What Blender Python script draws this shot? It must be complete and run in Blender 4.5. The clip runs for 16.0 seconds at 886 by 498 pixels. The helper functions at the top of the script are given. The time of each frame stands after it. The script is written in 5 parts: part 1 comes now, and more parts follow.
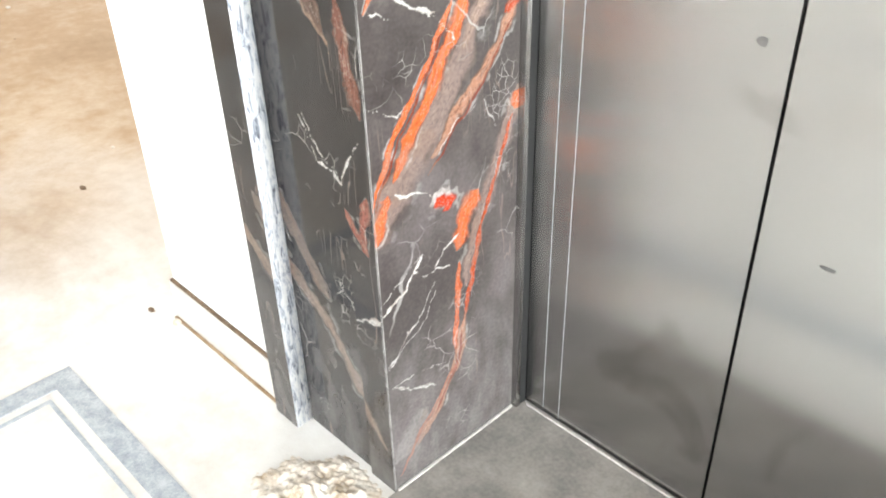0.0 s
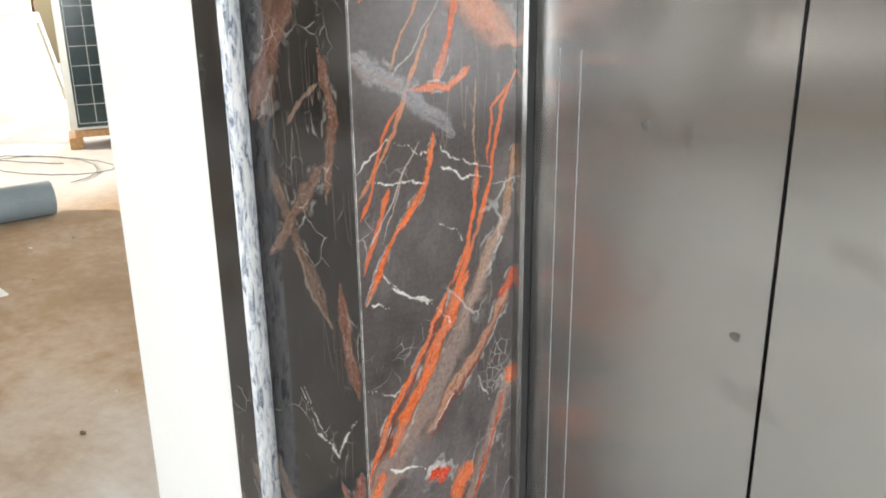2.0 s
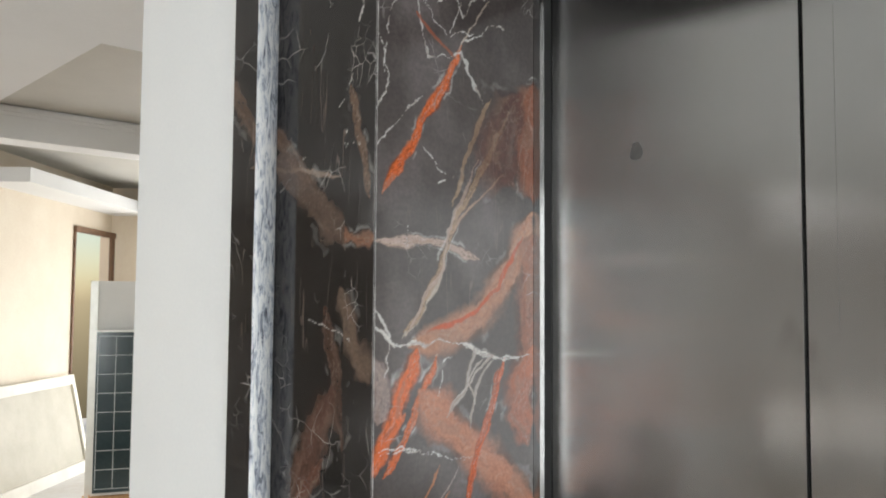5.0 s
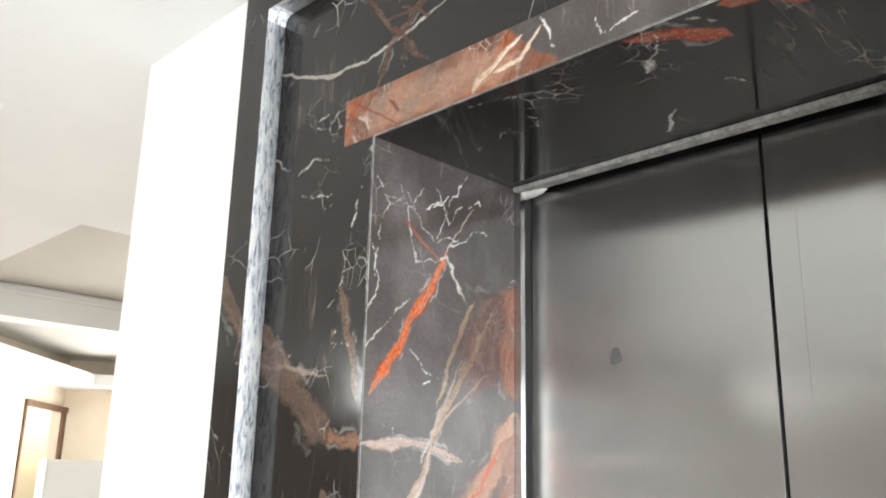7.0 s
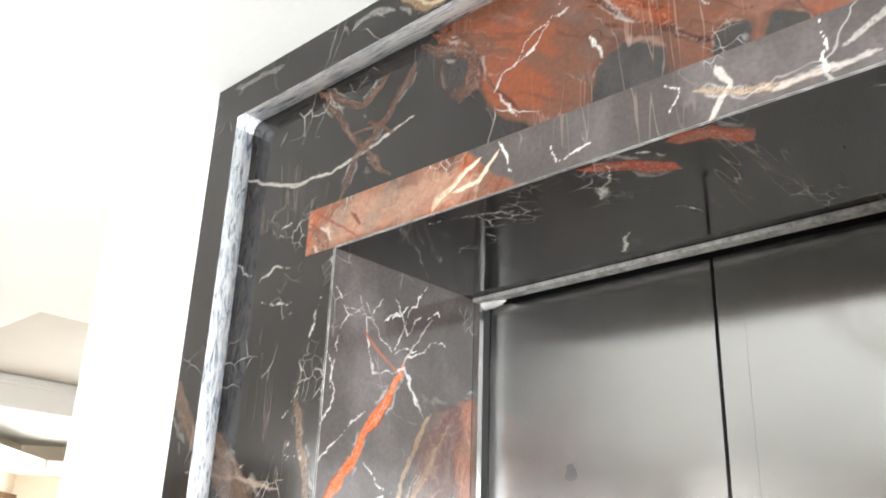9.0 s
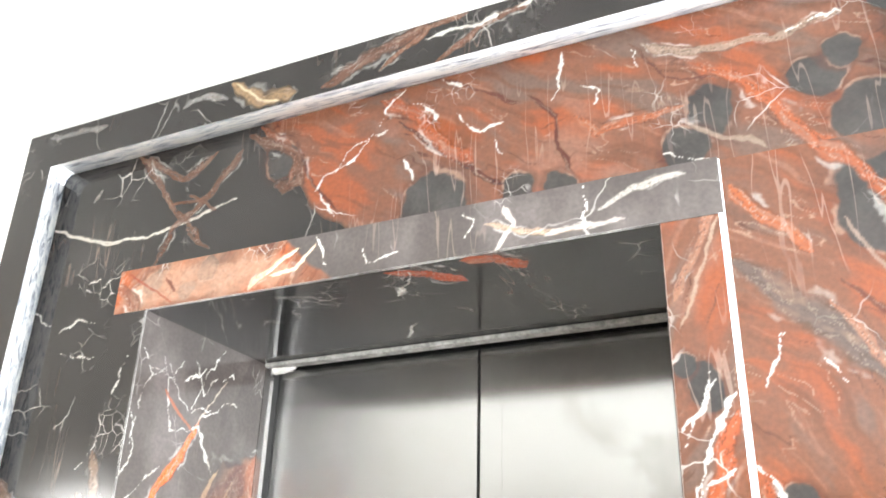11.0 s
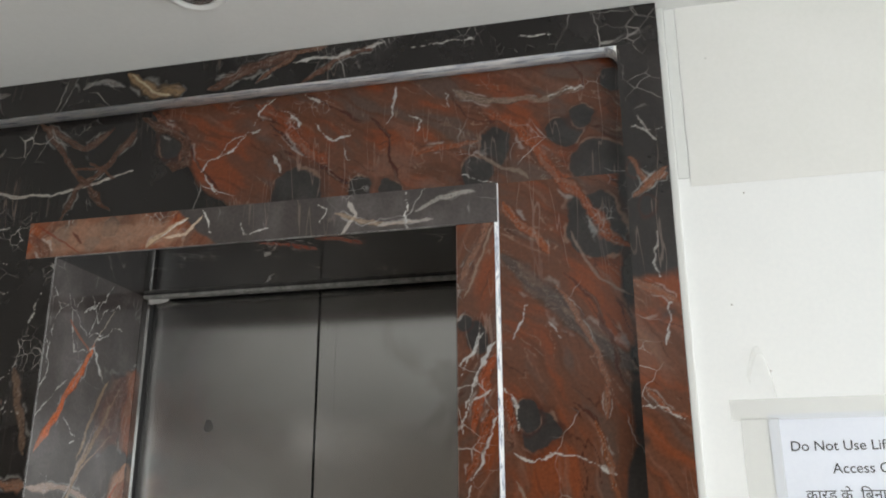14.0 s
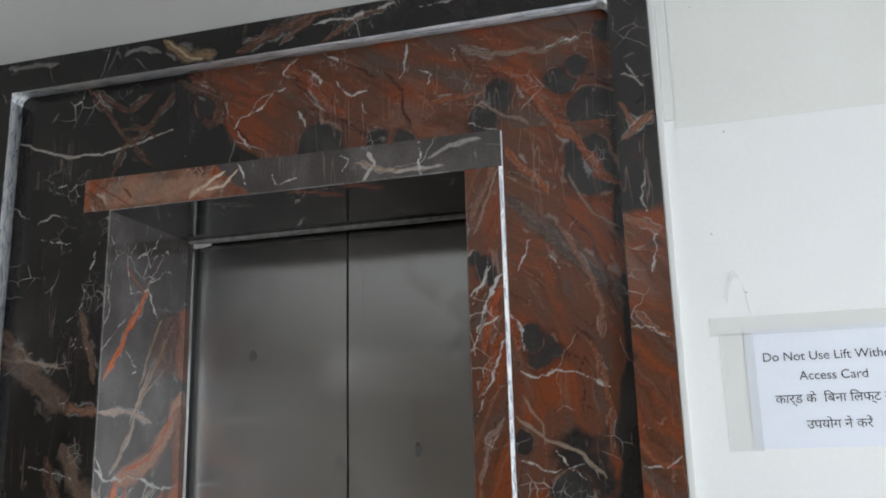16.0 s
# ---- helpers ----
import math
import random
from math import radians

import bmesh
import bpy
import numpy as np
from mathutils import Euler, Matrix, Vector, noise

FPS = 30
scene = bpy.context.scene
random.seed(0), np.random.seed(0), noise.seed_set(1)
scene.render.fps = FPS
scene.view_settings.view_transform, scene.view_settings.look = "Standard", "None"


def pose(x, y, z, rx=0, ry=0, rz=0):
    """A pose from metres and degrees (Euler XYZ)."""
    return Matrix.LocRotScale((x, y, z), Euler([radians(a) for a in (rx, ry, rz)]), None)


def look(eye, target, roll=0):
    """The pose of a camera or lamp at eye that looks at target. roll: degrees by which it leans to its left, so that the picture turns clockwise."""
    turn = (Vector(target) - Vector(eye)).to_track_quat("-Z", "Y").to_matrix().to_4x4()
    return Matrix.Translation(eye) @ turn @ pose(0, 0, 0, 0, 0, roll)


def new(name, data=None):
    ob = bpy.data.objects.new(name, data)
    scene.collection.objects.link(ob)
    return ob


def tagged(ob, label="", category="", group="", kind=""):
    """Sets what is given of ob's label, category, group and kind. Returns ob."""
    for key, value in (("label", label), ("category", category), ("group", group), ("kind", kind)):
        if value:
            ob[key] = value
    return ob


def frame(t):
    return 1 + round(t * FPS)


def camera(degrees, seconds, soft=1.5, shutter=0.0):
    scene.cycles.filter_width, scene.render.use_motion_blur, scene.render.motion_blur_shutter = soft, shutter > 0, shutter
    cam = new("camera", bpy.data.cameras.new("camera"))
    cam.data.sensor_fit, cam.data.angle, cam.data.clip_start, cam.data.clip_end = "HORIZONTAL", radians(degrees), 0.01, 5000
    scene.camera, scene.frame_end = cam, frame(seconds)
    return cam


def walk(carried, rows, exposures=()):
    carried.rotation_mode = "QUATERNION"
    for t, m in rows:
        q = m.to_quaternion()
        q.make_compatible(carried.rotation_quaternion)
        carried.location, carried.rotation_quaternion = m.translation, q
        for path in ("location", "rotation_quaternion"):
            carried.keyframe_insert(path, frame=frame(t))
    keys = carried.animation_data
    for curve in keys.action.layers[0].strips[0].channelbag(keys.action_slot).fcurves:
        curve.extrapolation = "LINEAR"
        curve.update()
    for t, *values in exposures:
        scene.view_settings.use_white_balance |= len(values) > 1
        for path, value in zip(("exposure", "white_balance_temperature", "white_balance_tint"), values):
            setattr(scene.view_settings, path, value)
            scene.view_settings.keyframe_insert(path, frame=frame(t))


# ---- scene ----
import collections

cam = camera(54.0, 16.0, 1.9)
PATH = [
    (0, (0.484, -0.707, 1.342), (-0.728, 0.428, 0.228), -1.8),
    (0.5, (0.492, -0.707, 1.358), (-0.725, 0.442, 0.262), -1.6),
    (1, (0.499, -0.717, 1.384), (-0.765, 0.492, 0.413), -1.2),
    (1.5, (0.505, -0.728, 1.414), (-0.813, 0.535, 0.597), -0.8),
    (2, (0.511, -0.722, 1.45), (-0.86, 0.579, 0.795), -0.7),
    (2.5, (0.511, -0.726, 1.476), (-0.893, 0.592, 0.934), -0.4),
    (3, (0.505, -0.726, 1.497), (-0.926, 0.597, 1.048), -0.2),
    (3.5, (0.509, -0.728, 1.523), (-0.943, 0.605, 1.188), -0.0),
    (4, (0.519, -0.738, 1.552), (-0.95, 0.606, 1.368), 0.5),
    (4.5, (0.528, -0.743, 1.593), (-0.951, 0.604, 1.583), 0.5),
    (5, (0.542, -0.754, 1.627), (-0.932, 0.591, 1.756), 0.4),
    (5.2, (0.534, -0.742, 1.625), (-0.943, 0.592, 1.821), 1.7),
    (7.3, (0.544, -0.807, 1.668), (-0.817, 0.548, 2.223), 1.3),
    (7.5, (0.551, -0.796, 1.672), (-0.81, 0.553, 2.244), 1.8),
    (8, (0.546, -0.798, 1.681), (-0.781, 0.568, 2.291), 1.6),
    (8.5, (0.554, -0.799, 1.686), (-0.755, 0.568, 2.332), 1.8),
    (9, (0.569, -0.809, 1.698), (-0.712, 0.549, 2.414), 2.1),
    (9.5, (0.568, -0.839, 1.701), (-0.637, 0.548, 2.492), 2.3),
    (10, (0.551, -0.886, 1.699), (-0.469, 0.618, 2.536), 1.4),
    (10.2, (0.56, -0.905, 1.689), (-0.391, 0.633, 2.543), 1.5),
    (12.3, (0.681, -1.255, 1.694), (0.053, 0.502, 2.414), 1.2),
    (12.5, (0.673, -1.296, 1.688), (0.1, 0.484, 2.397), 1.0),
    (13, (0.675, -1.394, 1.666), (0.204, 0.427, 2.343), 0.3),
    (13.5, (0.708, -1.464, 1.647), (0.259, 0.373, 2.299), 0.2),
    (14, (0.753, -1.507, 1.645), (0.322, 0.349, 2.251), -0.2),
    (14.5, (0.832, -1.517, 1.632), (0.394, 0.345, 2.216), -0.1),
    (15, (0.882, -1.538, 1.618), (0.411, 0.33, 2.158), -0.7),
    (15.5, (0.871, -1.6, 1.614), (0.372, 0.269, 2.122), -0.8),
    (16, (0.843, -1.674, 1.613), (0.321, 0.203, 2.067), -1.5),
]
EXPOSURES = [(0, 1.56), (0.5, 1.44), (1.5, 0.8), (2.5, 0.62), (3.5, 0.27), (4.5, 0.04), (5.2, -0.02), (7.3, 1.01), (8, 1.11), (9, 1.4), (9.5, 1.93), (10.2, 2.28), (12.3, 0.83), (13, 0.28), (13.5, -0.15), (14, -0.54), (14.5, -0.82), (15, -0.95), (15.5, -0.84), (16, -0.72)]
walk(cam, [(t, look(eye, target, roll)) for t, eye, target, roll in PATH], [(t, stops, 6850 if t < 11 else 7000 if t < 14.2 else 6550, 11) for t, stops in EXPOSURES])

# ---- light ----
world = bpy.data.worlds.new("sky")
scene.world = world
world.use_nodes = True
wn = world.node_tree.nodes
sky = wn.new("ShaderNodeTexSky")
sky.sky_type = "NISHITA"
sky.sun_disc = False
sky.sun_elevation = radians(22)
sky.sun_rotation = radians(-136)
wn["Background"].inputs[1].default_value = 0.15
world.node_tree.links.new(sky.outputs[0], wn["Background"].inputs[0])

sun = new("sun", bpy.data.lights.new("sun", "SUN"))
sun.data.energy = 5.0
sun.data.angle = radians(0.5)
sun.data.color = (1.0, 0.94, 0.85)
sun.matrix_world = look((-0.694 * 9, -0.72 * 9, 3.7), (0, 0, 0))


def window_light(name, centre, target, w, h, power, colour=(0.93, 0.97, 1.0)):
    lamp = new(name, bpy.data.lights.new(name, "AREA"))
    lamp.data.shape, lamp.data.size, lamp.data.size_y = "RECTANGLE", w, h
    lamp.data.energy, lamp.data.color = power, colour
    lamp.matrix_world = look(centre, target)
    return lamp


BACK = -6.5          # wall behind the camera
RIGHT = 2.8          # wall at the lobby's other end, with the window
SIDE = -3.8          # short wall with two small openings
window_light("daylight", (RIGHT - 0.02, -2.6, 1.4), (0, -2.6, 1.4), 3.0, 1.9, 165, (0.87, 0.945, 1.0))
window_light("daylight", (-4.6, SIDE + 0.02, 2.4), (-4.6, 5, 2.4), 0.85, 0.3, 11)
window_light("daylight", (-4.6, SIDE + 0.02, 0.73), (-4.6, 5, 0.73), 0.85, 0.3, 11)

# added fill lamp to brighten the far bay, set in an unseen opening
BAY_FILL = Vector((-7.4, 1.42)) + Vector((-0.72, 0.694)) * 2.3 + Vector((0.694, 0.72)) * 2.5
window_light("daylight", (BAY_FILL.x, BAY_FILL.y, 1.25), (BAY_FILL.x + 2.16, BAY_FILL.y - 2.08, 1.0), 3.9, 2.3, 170)

# ---- materials ----


def material(name, rough=0.5, metal=0.0):
    m = bpy.data.materials.new(name)
    m.use_nodes = True
    b = m.node_tree.nodes["Principled BSDF"]
    b.inputs["Roughness"].default_value = rough
    b.inputs["Metallic"].default_value = metal
    return m, m.node_tree.nodes, m.node_tree.links, b


def noise_node(n, l, scale, detail=6.0, rough=0.6, stretch=(1, 1, 1), distort=0.0):
    co = n.new("ShaderNodeTexCoord")
    mp = n.new("ShaderNodeMapping")
    mp.inputs["Scale"].default_value = stretch
    t = n.new("ShaderNodeTexNoise")
    t.inputs["Scale"].default_value, t.inputs["Detail"].default_value = scale, detail
    t.inputs["Roughness"].default_value, t.inputs["Distortion"].default_value = rough, distort
    l.new(co.outputs["Object"], mp.inputs[0])
    l.new(mp.outputs[0], t.inputs["Vector"])
    return t


def ramp(n, l, src, stops):
    r = n.new("ShaderNodeValToRGB")
    while len(r.color_ramp.elements) < len(stops):
        r.color_ramp.elements.new(0.5)
    for e, (p, c) in zip(r.color_ramp.elements, stops):
        e.position, e.color = p, (*c, 1) if len(c) == 3 else c
    l.new(src, r.inputs[0])
    return r


def bump(n, l, src, b, strength, dist=0.002):
    u = n.new("ShaderNodeBump")
    u.inputs["Strength"].default_value, u.inputs["Distance"].default_value = strength, dist
    l.new(src, u.inputs["Height"])
    l.new(u.outputs[0], b.inputs["Normal"])


def mottled(name, lo, hi, rough, scale=6.0, fine=90.0, relief=0.15, metal=0.0, stretch=(1, 1, 1), spread=(0.35, 0.65)):
    """Two-scale colour variation with a fine relief."""
    m, n, l, b = material(name, rough, metal)
    a = noise_node(n, l, scale, 5, 0.6, stretch)
    f = noise_node(n, l, fine, 4, 0.6, stretch)
    mix = n.new("ShaderNodeMath")
    mix.operation = "MULTIPLY_ADD"
    mix.inputs[1].default_value = 0.3
    l.new(f.outputs[0], mix.inputs[0])
    sc = n.new("ShaderNodeMath")
    sc.operation = "MULTIPLY"
    sc.inputs[1].default_value = 0.7
    l.new(a.outputs[0], sc.inputs[0])
    l.new(sc.outputs[0], mix.inputs[2])
    r = ramp(n, l, mix.outputs[0], [(spread[0], lo), (spread[1], hi)])
    l.new(r.outputs[0], b.inputs["Base Color"])
    if relief:
        bump(n, l, f.outputs[0], b, relief)
    return m


def marble_material():
    """Polished marble: broad colour comes from the slab, hairline cracks, grain and gloss from nodes."""
    m, n, l, b = material("polished_marble", 0.12)
    at = n.new("ShaderNodeAttribute")
    at.attribute_name = "vein_colour"
    place = n.new("ShaderNodeAttribute")
    place.attribute_name = "slab_place"

    def tex(scale, detail, src):
        t = n.new("ShaderNodeTexNoise")
        t.inputs["Scale"].default_value, t.inputs["Detail"].default_value = scale, detail
        l.new(src, t.inputs["Vector"])
        return t

    def math_node(op, x, y):
        k = n.new("ShaderNodeMath")
        k.operation = op
        for i, q in enumerate((x, y)):
            if isinstance(q, (int, float)):
                k.inputs[i].default_value = q
            else:
                l.new(q, k.inputs[i])
        return k.outputs[0]

    def span(src, lo, hi):
        r = n.new("ShaderNodeMapRange")
        r.interpolation_type = "SMOOTHSTEP"
        r.inputs[1].default_value, r.inputs[2].default_value = lo, hi
        l.new(src, r.inputs[0])
        return r.outputs[0]

    # crooked course of the cracks
    w = tex(9, 4, place.outputs["Vector"])
    off = n.new("ShaderNodeVectorMath")
    off.operation = "MULTIPLY_ADD"
    off.inputs[1].default_value = (0.09, 0.09, 0.0)
    l.new(w.outputs["Color"], off.inputs[0])
    l.new(place.outputs["Vector"], off.inputs[2])
    g = ramp(n, l, tex(160, 4, place.outputs["Vector"]).outputs[0], [(0.3, (0.85, 0.85, 0.85)), (0.7, (1.13, 1.12, 1.11))])
    mu = n.new("ShaderNodeMix")
    mu.data_type, mu.blend_type = "RGBA", "MULTIPLY"
    mu.inputs[0].default_value = 1.0
    l.new(at.outputs["Color"], mu.inputs[6])
    l.new(g.outputs[0], mu.inputs[7])
    col = mu.outputs[2]
    for scale, half, where, lo, strength, tint in ((7, 0.011, 5, 0.57, 0.6, (0.42, 0.4, 0.38, 1)), (19, 0.022, 6.5, 0.585, 0.55, (0.4, 0.37, 0.35, 1)), (46, 0.035, 8, 0.6, 0.55, (0.46, 0.43, 0.41, 1))):
        vo = n.new("ShaderNodeTexVoronoi")
        vo.feature = "DISTANCE_TO_EDGE"
        vo.inputs["Scale"].default_value = scale
        l.new(off.outputs[0], vo.inputs["Vector"])
        line = span(vo.outputs["Distance"], half, half * 0.25)
        shift = n.new("ShaderNodeVectorMath")
        shift.inputs[1].default_value = (scale, 3.7, 0)
        l.new(place.outputs["Vector"], shift.inputs[0])
        mask = span(tex(where, 4, shift.outputs[0]).outputs[0], lo, lo + 0.12)
        mc = n.new("ShaderNodeMix")
        mc.data_type = "RGBA"
        l.new(math_node("MULTIPLY", math_node("MULTIPLY", line, mask), strength), mc.inputs[0])
        l.new(col, mc.inputs[6])
        mc.inputs[7].default_value = tint
        col = mc.outputs[2]
    # threads that lean one way
    turn = n.new("ShaderNodeMapping")
    turn.inputs["Rotation"].default_value = (0, 0, 0.5)
    turn.inputs["Scale"].default_value = (34, 3.2, 1)
    l.new(place.outputs["Vector"], turn.inputs[0])
    th = tex(1, 2, turn.outputs[0])
    thread = span(math_node("ABSOLUTE", math_node("SUBTRACT", th.outputs[0], 0.5), 0), 0.012, 0.003)
    mask = span(tex(4.3, 3, off.outputs[0]).outputs[0], 0.5, 0.64)
    mc = n.new("ShaderNodeMix")
    mc.data_type = "RGBA"
    l.new(math_node("MULTIPLY", math_node("MULTIPLY", thread, mask), 0.26), mc.inputs[0])
    l.new(col, mc.inputs[6])
    mc.inputs[7].default_value = (0.34, 0.25, 0.21, 1)
    l.new(mc.outputs[2], b.inputs["Base Color"])
    d = noise_node(n, l, 5, 6, 0.6)
    rr = ramp(n, l, d.outputs[0], [(0.35, (0.06, 0.06, 0.06)), (0.7, (0.15, 0.15, 0.15))])
    l.new(rr.outputs[0], b.inputs["Roughness"])
    b.inputs["IOR"].default_value = 1.5
    return m


def raw_edge_material(name, stretch):
    m, n, l, b = material(name, 0.45)
    s = noise_node(n, l, 85, 7, 0.75, stretch, 0.9)
    r = ramp(n, l, s.outputs[0], [(0.37, (0.08, 0.09, 0.12)), (0.45, (0.5, 0.54, 0.62)), (0.53, (0.9, 0.9, 0.9))])
    l.new(r.outputs[0], b.inputs["Base Color"])
    bump(n, l, s.outputs[0], b, 0.5, 0.003)
    return m


def steel_material(name, tone=0.52, rough=0.27):
    """Stainless steel with faint upright brushing, greasy smudges and blurred stains."""
    m, n, l, b = material(name, rough, 1.0)
    br = noise_node(n, l, 60, 3, 0.6, (9, 9, 0.05))
    sm = noise_node(n, l, 3.2, 4, 0.55)
    st = noise_node(n, l, 4.5, 5, 0.5, (1, 1, 0.8), 0.8)
    c = ramp(n, l, sm.outputs[0], [(0.3, (tone * 0.88, tone * 0.87, tone * 0.86)), (0.6, (tone, tone * 0.99, tone * 0.98))])
    s = ramp(n, l, st.outputs[0], [(0.6, (1, 1, 1)), (0.66, (0.86, 0.85, 0.84)), (0.72, (0.8, 0.79, 0.78))])
    g = ramp(n, l, br.outputs[0], [(0.3, (0.97, 0.97, 0.97)), (0.7, (1, 1, 1))])
    prev = c.outputs[0]
    for other in (s, g):
        mu = n.new("ShaderNodeMix")
        mu.data_type, mu.blend_type = "RGBA", "MULTIPLY"
        mu.inputs[0].default_value = 1.0
        l.new(prev, mu.inputs[6])
        l.new(other.outputs[0], mu.inputs[7])
        prev = mu.outputs[2]
    l.new(prev, b.inputs["Base Color"])
    mx = n.new("ShaderNodeMath")
    mx.operation = "MULTIPLY_ADD"
    mx.inputs[1].default_value, mx.inputs[2].default_value = 0.1, rough - 0.05
    l.new(sm.outputs[0], mx.inputs[0])
    l.new(mx.outputs[0], b.inputs["Roughness"])
    b.inputs["Anisotropic"].default_value = 1.0
    tg = n.new("ShaderNodeTangent")
    tg.direction_type, tg.uv_map = "UV_MAP", "brushing"
    l.new(tg.outputs[0], b.inputs["Tangent"])
    return m


MARBLE = marble_material()
RAW = raw_edge_material("sawn_upright_edge", (1.5, 1.5, 0.3))
RAW_H = raw_edge_material("sawn_level_edge", (0.12, 1.5, 1.5))
# pale edge colour carries the highlight along the polished arris
PALE_ARRIS = mottled("glint_marble_edge", (0.14, 0.13, 0.125), (0.5, 0.49, 0.47), 0.35, 14, 90, 0.2, spread=(0.42, 0.6))
MORTAR = mottled("grey_mortar", (0.12, 0.115, 0.11), (0.3, 0.29, 0.275), 0.85, 40, 160, 0.6)
STEEL = steel_material("brushed_steel", 0.46, 0.215)
STEEL_TRIM = steel_material("steel_trim", 0.42, 0.16)
# near-black: shade inside the lift's gaps put into the colour
DARK_GAP = mottled("dark_gap", (0.01, 0.01, 0.01), (0.02, 0.02, 0.02), 0.8, relief=0)
WALL = mottled("white_paint", (0.8, 0.81, 0.81), (0.87, 0.87, 0.86), 0.55, 1.5, 120, 0.08)
PATCH_PAINT = mottled("newer_white_paint", (0.7, 0.71, 0.69), (0.76, 0.76, 0.74), 0.5, 2.0, 120, 0.08)
CEILING_PAINT = mottled("ceiling_paint", (0.72, 0.72, 0.71), (0.78, 0.78, 0.77), 0.7, 1.2, 80, 0.05)
CREAM_WHITE = mottled("older_white_paint", (0.73, 0.73, 0.7), (0.79, 0.785, 0.76), 0.6, 2.5, 110, 0.1)
TAUPE = mottled("taupe_paint", (0.34, 0.305, 0.27), (0.42, 0.38, 0.34), 0.6, 1.0, 60, 0.1)
# darker ceiling paint: shade of the raised bay put into the colour
UPPER_SHADE_PAINT = mottled("shaded_ceiling_paint", (0.42, 0.4, 0.36), (0.5, 0.48, 0.43), 0.7, 1.2, 80, 0.05)
CREAM = mottled("cream_paint", (0.62, 0.52, 0.4), (0.72, 0.64, 0.52), 0.6, 1.2, 60, 0.1)
SKIRT = mottled("pale_stone", (0.5, 0.47, 0.44), (0.66, 0.64, 0.61), 0.3, 8, 150, 0.05)
BAND = mottled("grey_marble_inlay", (0.2, 0.23, 0.26), (0.42, 0.44, 0.46), 0.35, 25, 200, 0.05)
SILL_STONE = mottled("dusty_sill_stone", (0.1, 0.095, 0.09), (0.34, 0.31, 0.28), 0.4, 9, 120, 0.1, spread=(0.3, 0.72))
WOOD = mottled("rough_pine", (0.36, 0.19, 0.08), (0.55, 0.32, 0.15), 0.7, 6, 90, 0.2, stretch=(1, 6, 6))
DARK_WOOD = mottled("brown_door_frame", (0.09, 0.045, 0.02), (0.18, 0.09, 0.045), 0.6, 8, 90, 0.2)
PAPER = mottled("white_paper", (0.74, 0.77, 0.86), (0.79, 0.82, 0.9), 0.6, 5, 200, 0.03)
STAIN = mottled("dull_stain", (0.16, 0.16, 0.16), (0.22, 0.215, 0.21), 0.5, 60, 160, 0.05, metal=0.7)
INK = mottled("black_ink", (0.02, 0.02, 0.025), (0.03, 0.03, 0.035), 0.6, relief=0)
SAND = mottled("sandy_debris", (0.4, 0.3, 0.2), (0.78, 0.74, 0.68), 0.9, 22, 160, 0.8)
CRUMB = mottled("dark_crumb", (0.08, 0.05, 0.03), (0.2, 0.13, 0.08), 0.9, 40, 160, 0.5)
PIPE = mottled("grey_plastic", (0.2, 0.25, 0.28), (0.28, 0.33, 0.36), 0.4, 4, 120, 0.03)
BOARD = mottled("beige_board", (0.36, 0.32, 0.24), (0.46, 0.42, 0.33), 0.5, 3, 90, 0.05)
BOARD_FRAME = mottled("cream_frame", (0.6, 0.56, 0.48), (0.72, 0.68, 0.6), 0.5, 5, 90, 0.05)
CELL = mottled("solar_cell", (0.012, 0.03, 0.035), (0.03, 0.055, 0.06), 0.15, 3, 60, 0)
CELL_LINE = mottled("silver_line", (0.45, 0.5, 0.5), (0.55, 0.6, 0.6), 0.4, 8, 60, 0)
SHEET = mottled("white_sheet", (0.76, 0.76, 0.74), (0.82, 0.82, 0.8), 0.5, 3, 90, 0.03)
ALU = mottled("aluminium", (0.55, 0.54, 0.5), (0.66, 0.65, 0.6), 0.35, 8, 120, 0.03, metal=0.6)
CABLE = mottled("dark_cable", (0.1, 0.1, 0.1), (0.16, 0.15, 0.15), 0.5, relief=0)
PALE_DUST = mottled("pale_plaster_dust", (0.4, 0.37, 0.34), (0.68, 0.65, 0.62), 0.9, 40, 180, 0.8)
DIRT = mottled("tan_dirt", (0.2, 0.12, 0.06), (0.42, 0.3, 0.19), 0.9, 18, 150, 0.5)
CEMENT = mottled("grey_cement", (0.36, 0.35, 0.33), (0.58, 0.56, 0.53), 0.85, 30, 160, 0.6)
LAMP_WHITE = mottled("lamp_white", (0.75, 0.75, 0.74), (0.8, 0.8, 0.79), 0.4, relief=0)
REFLECTOR = mottled("lamp_reflector", (0.5, 0.5, 0.5), (0.7, 0.7, 0.7), 0.2, 60, 120, 0.1, metal=0.9)
GLASS_DUST = mottled("grey_film", (0.3, 0.31, 0.33), (0.45, 0.46, 0.48), 0.4, 30, 120, 0.05)

tape, tn, tl, tb = material("clear_tape", 0.15)
tb.inputs["Base Color"].default_value = (0.8, 0.8, 0.76, 1)
tb.inputs["Alpha"].default_value = 0.16


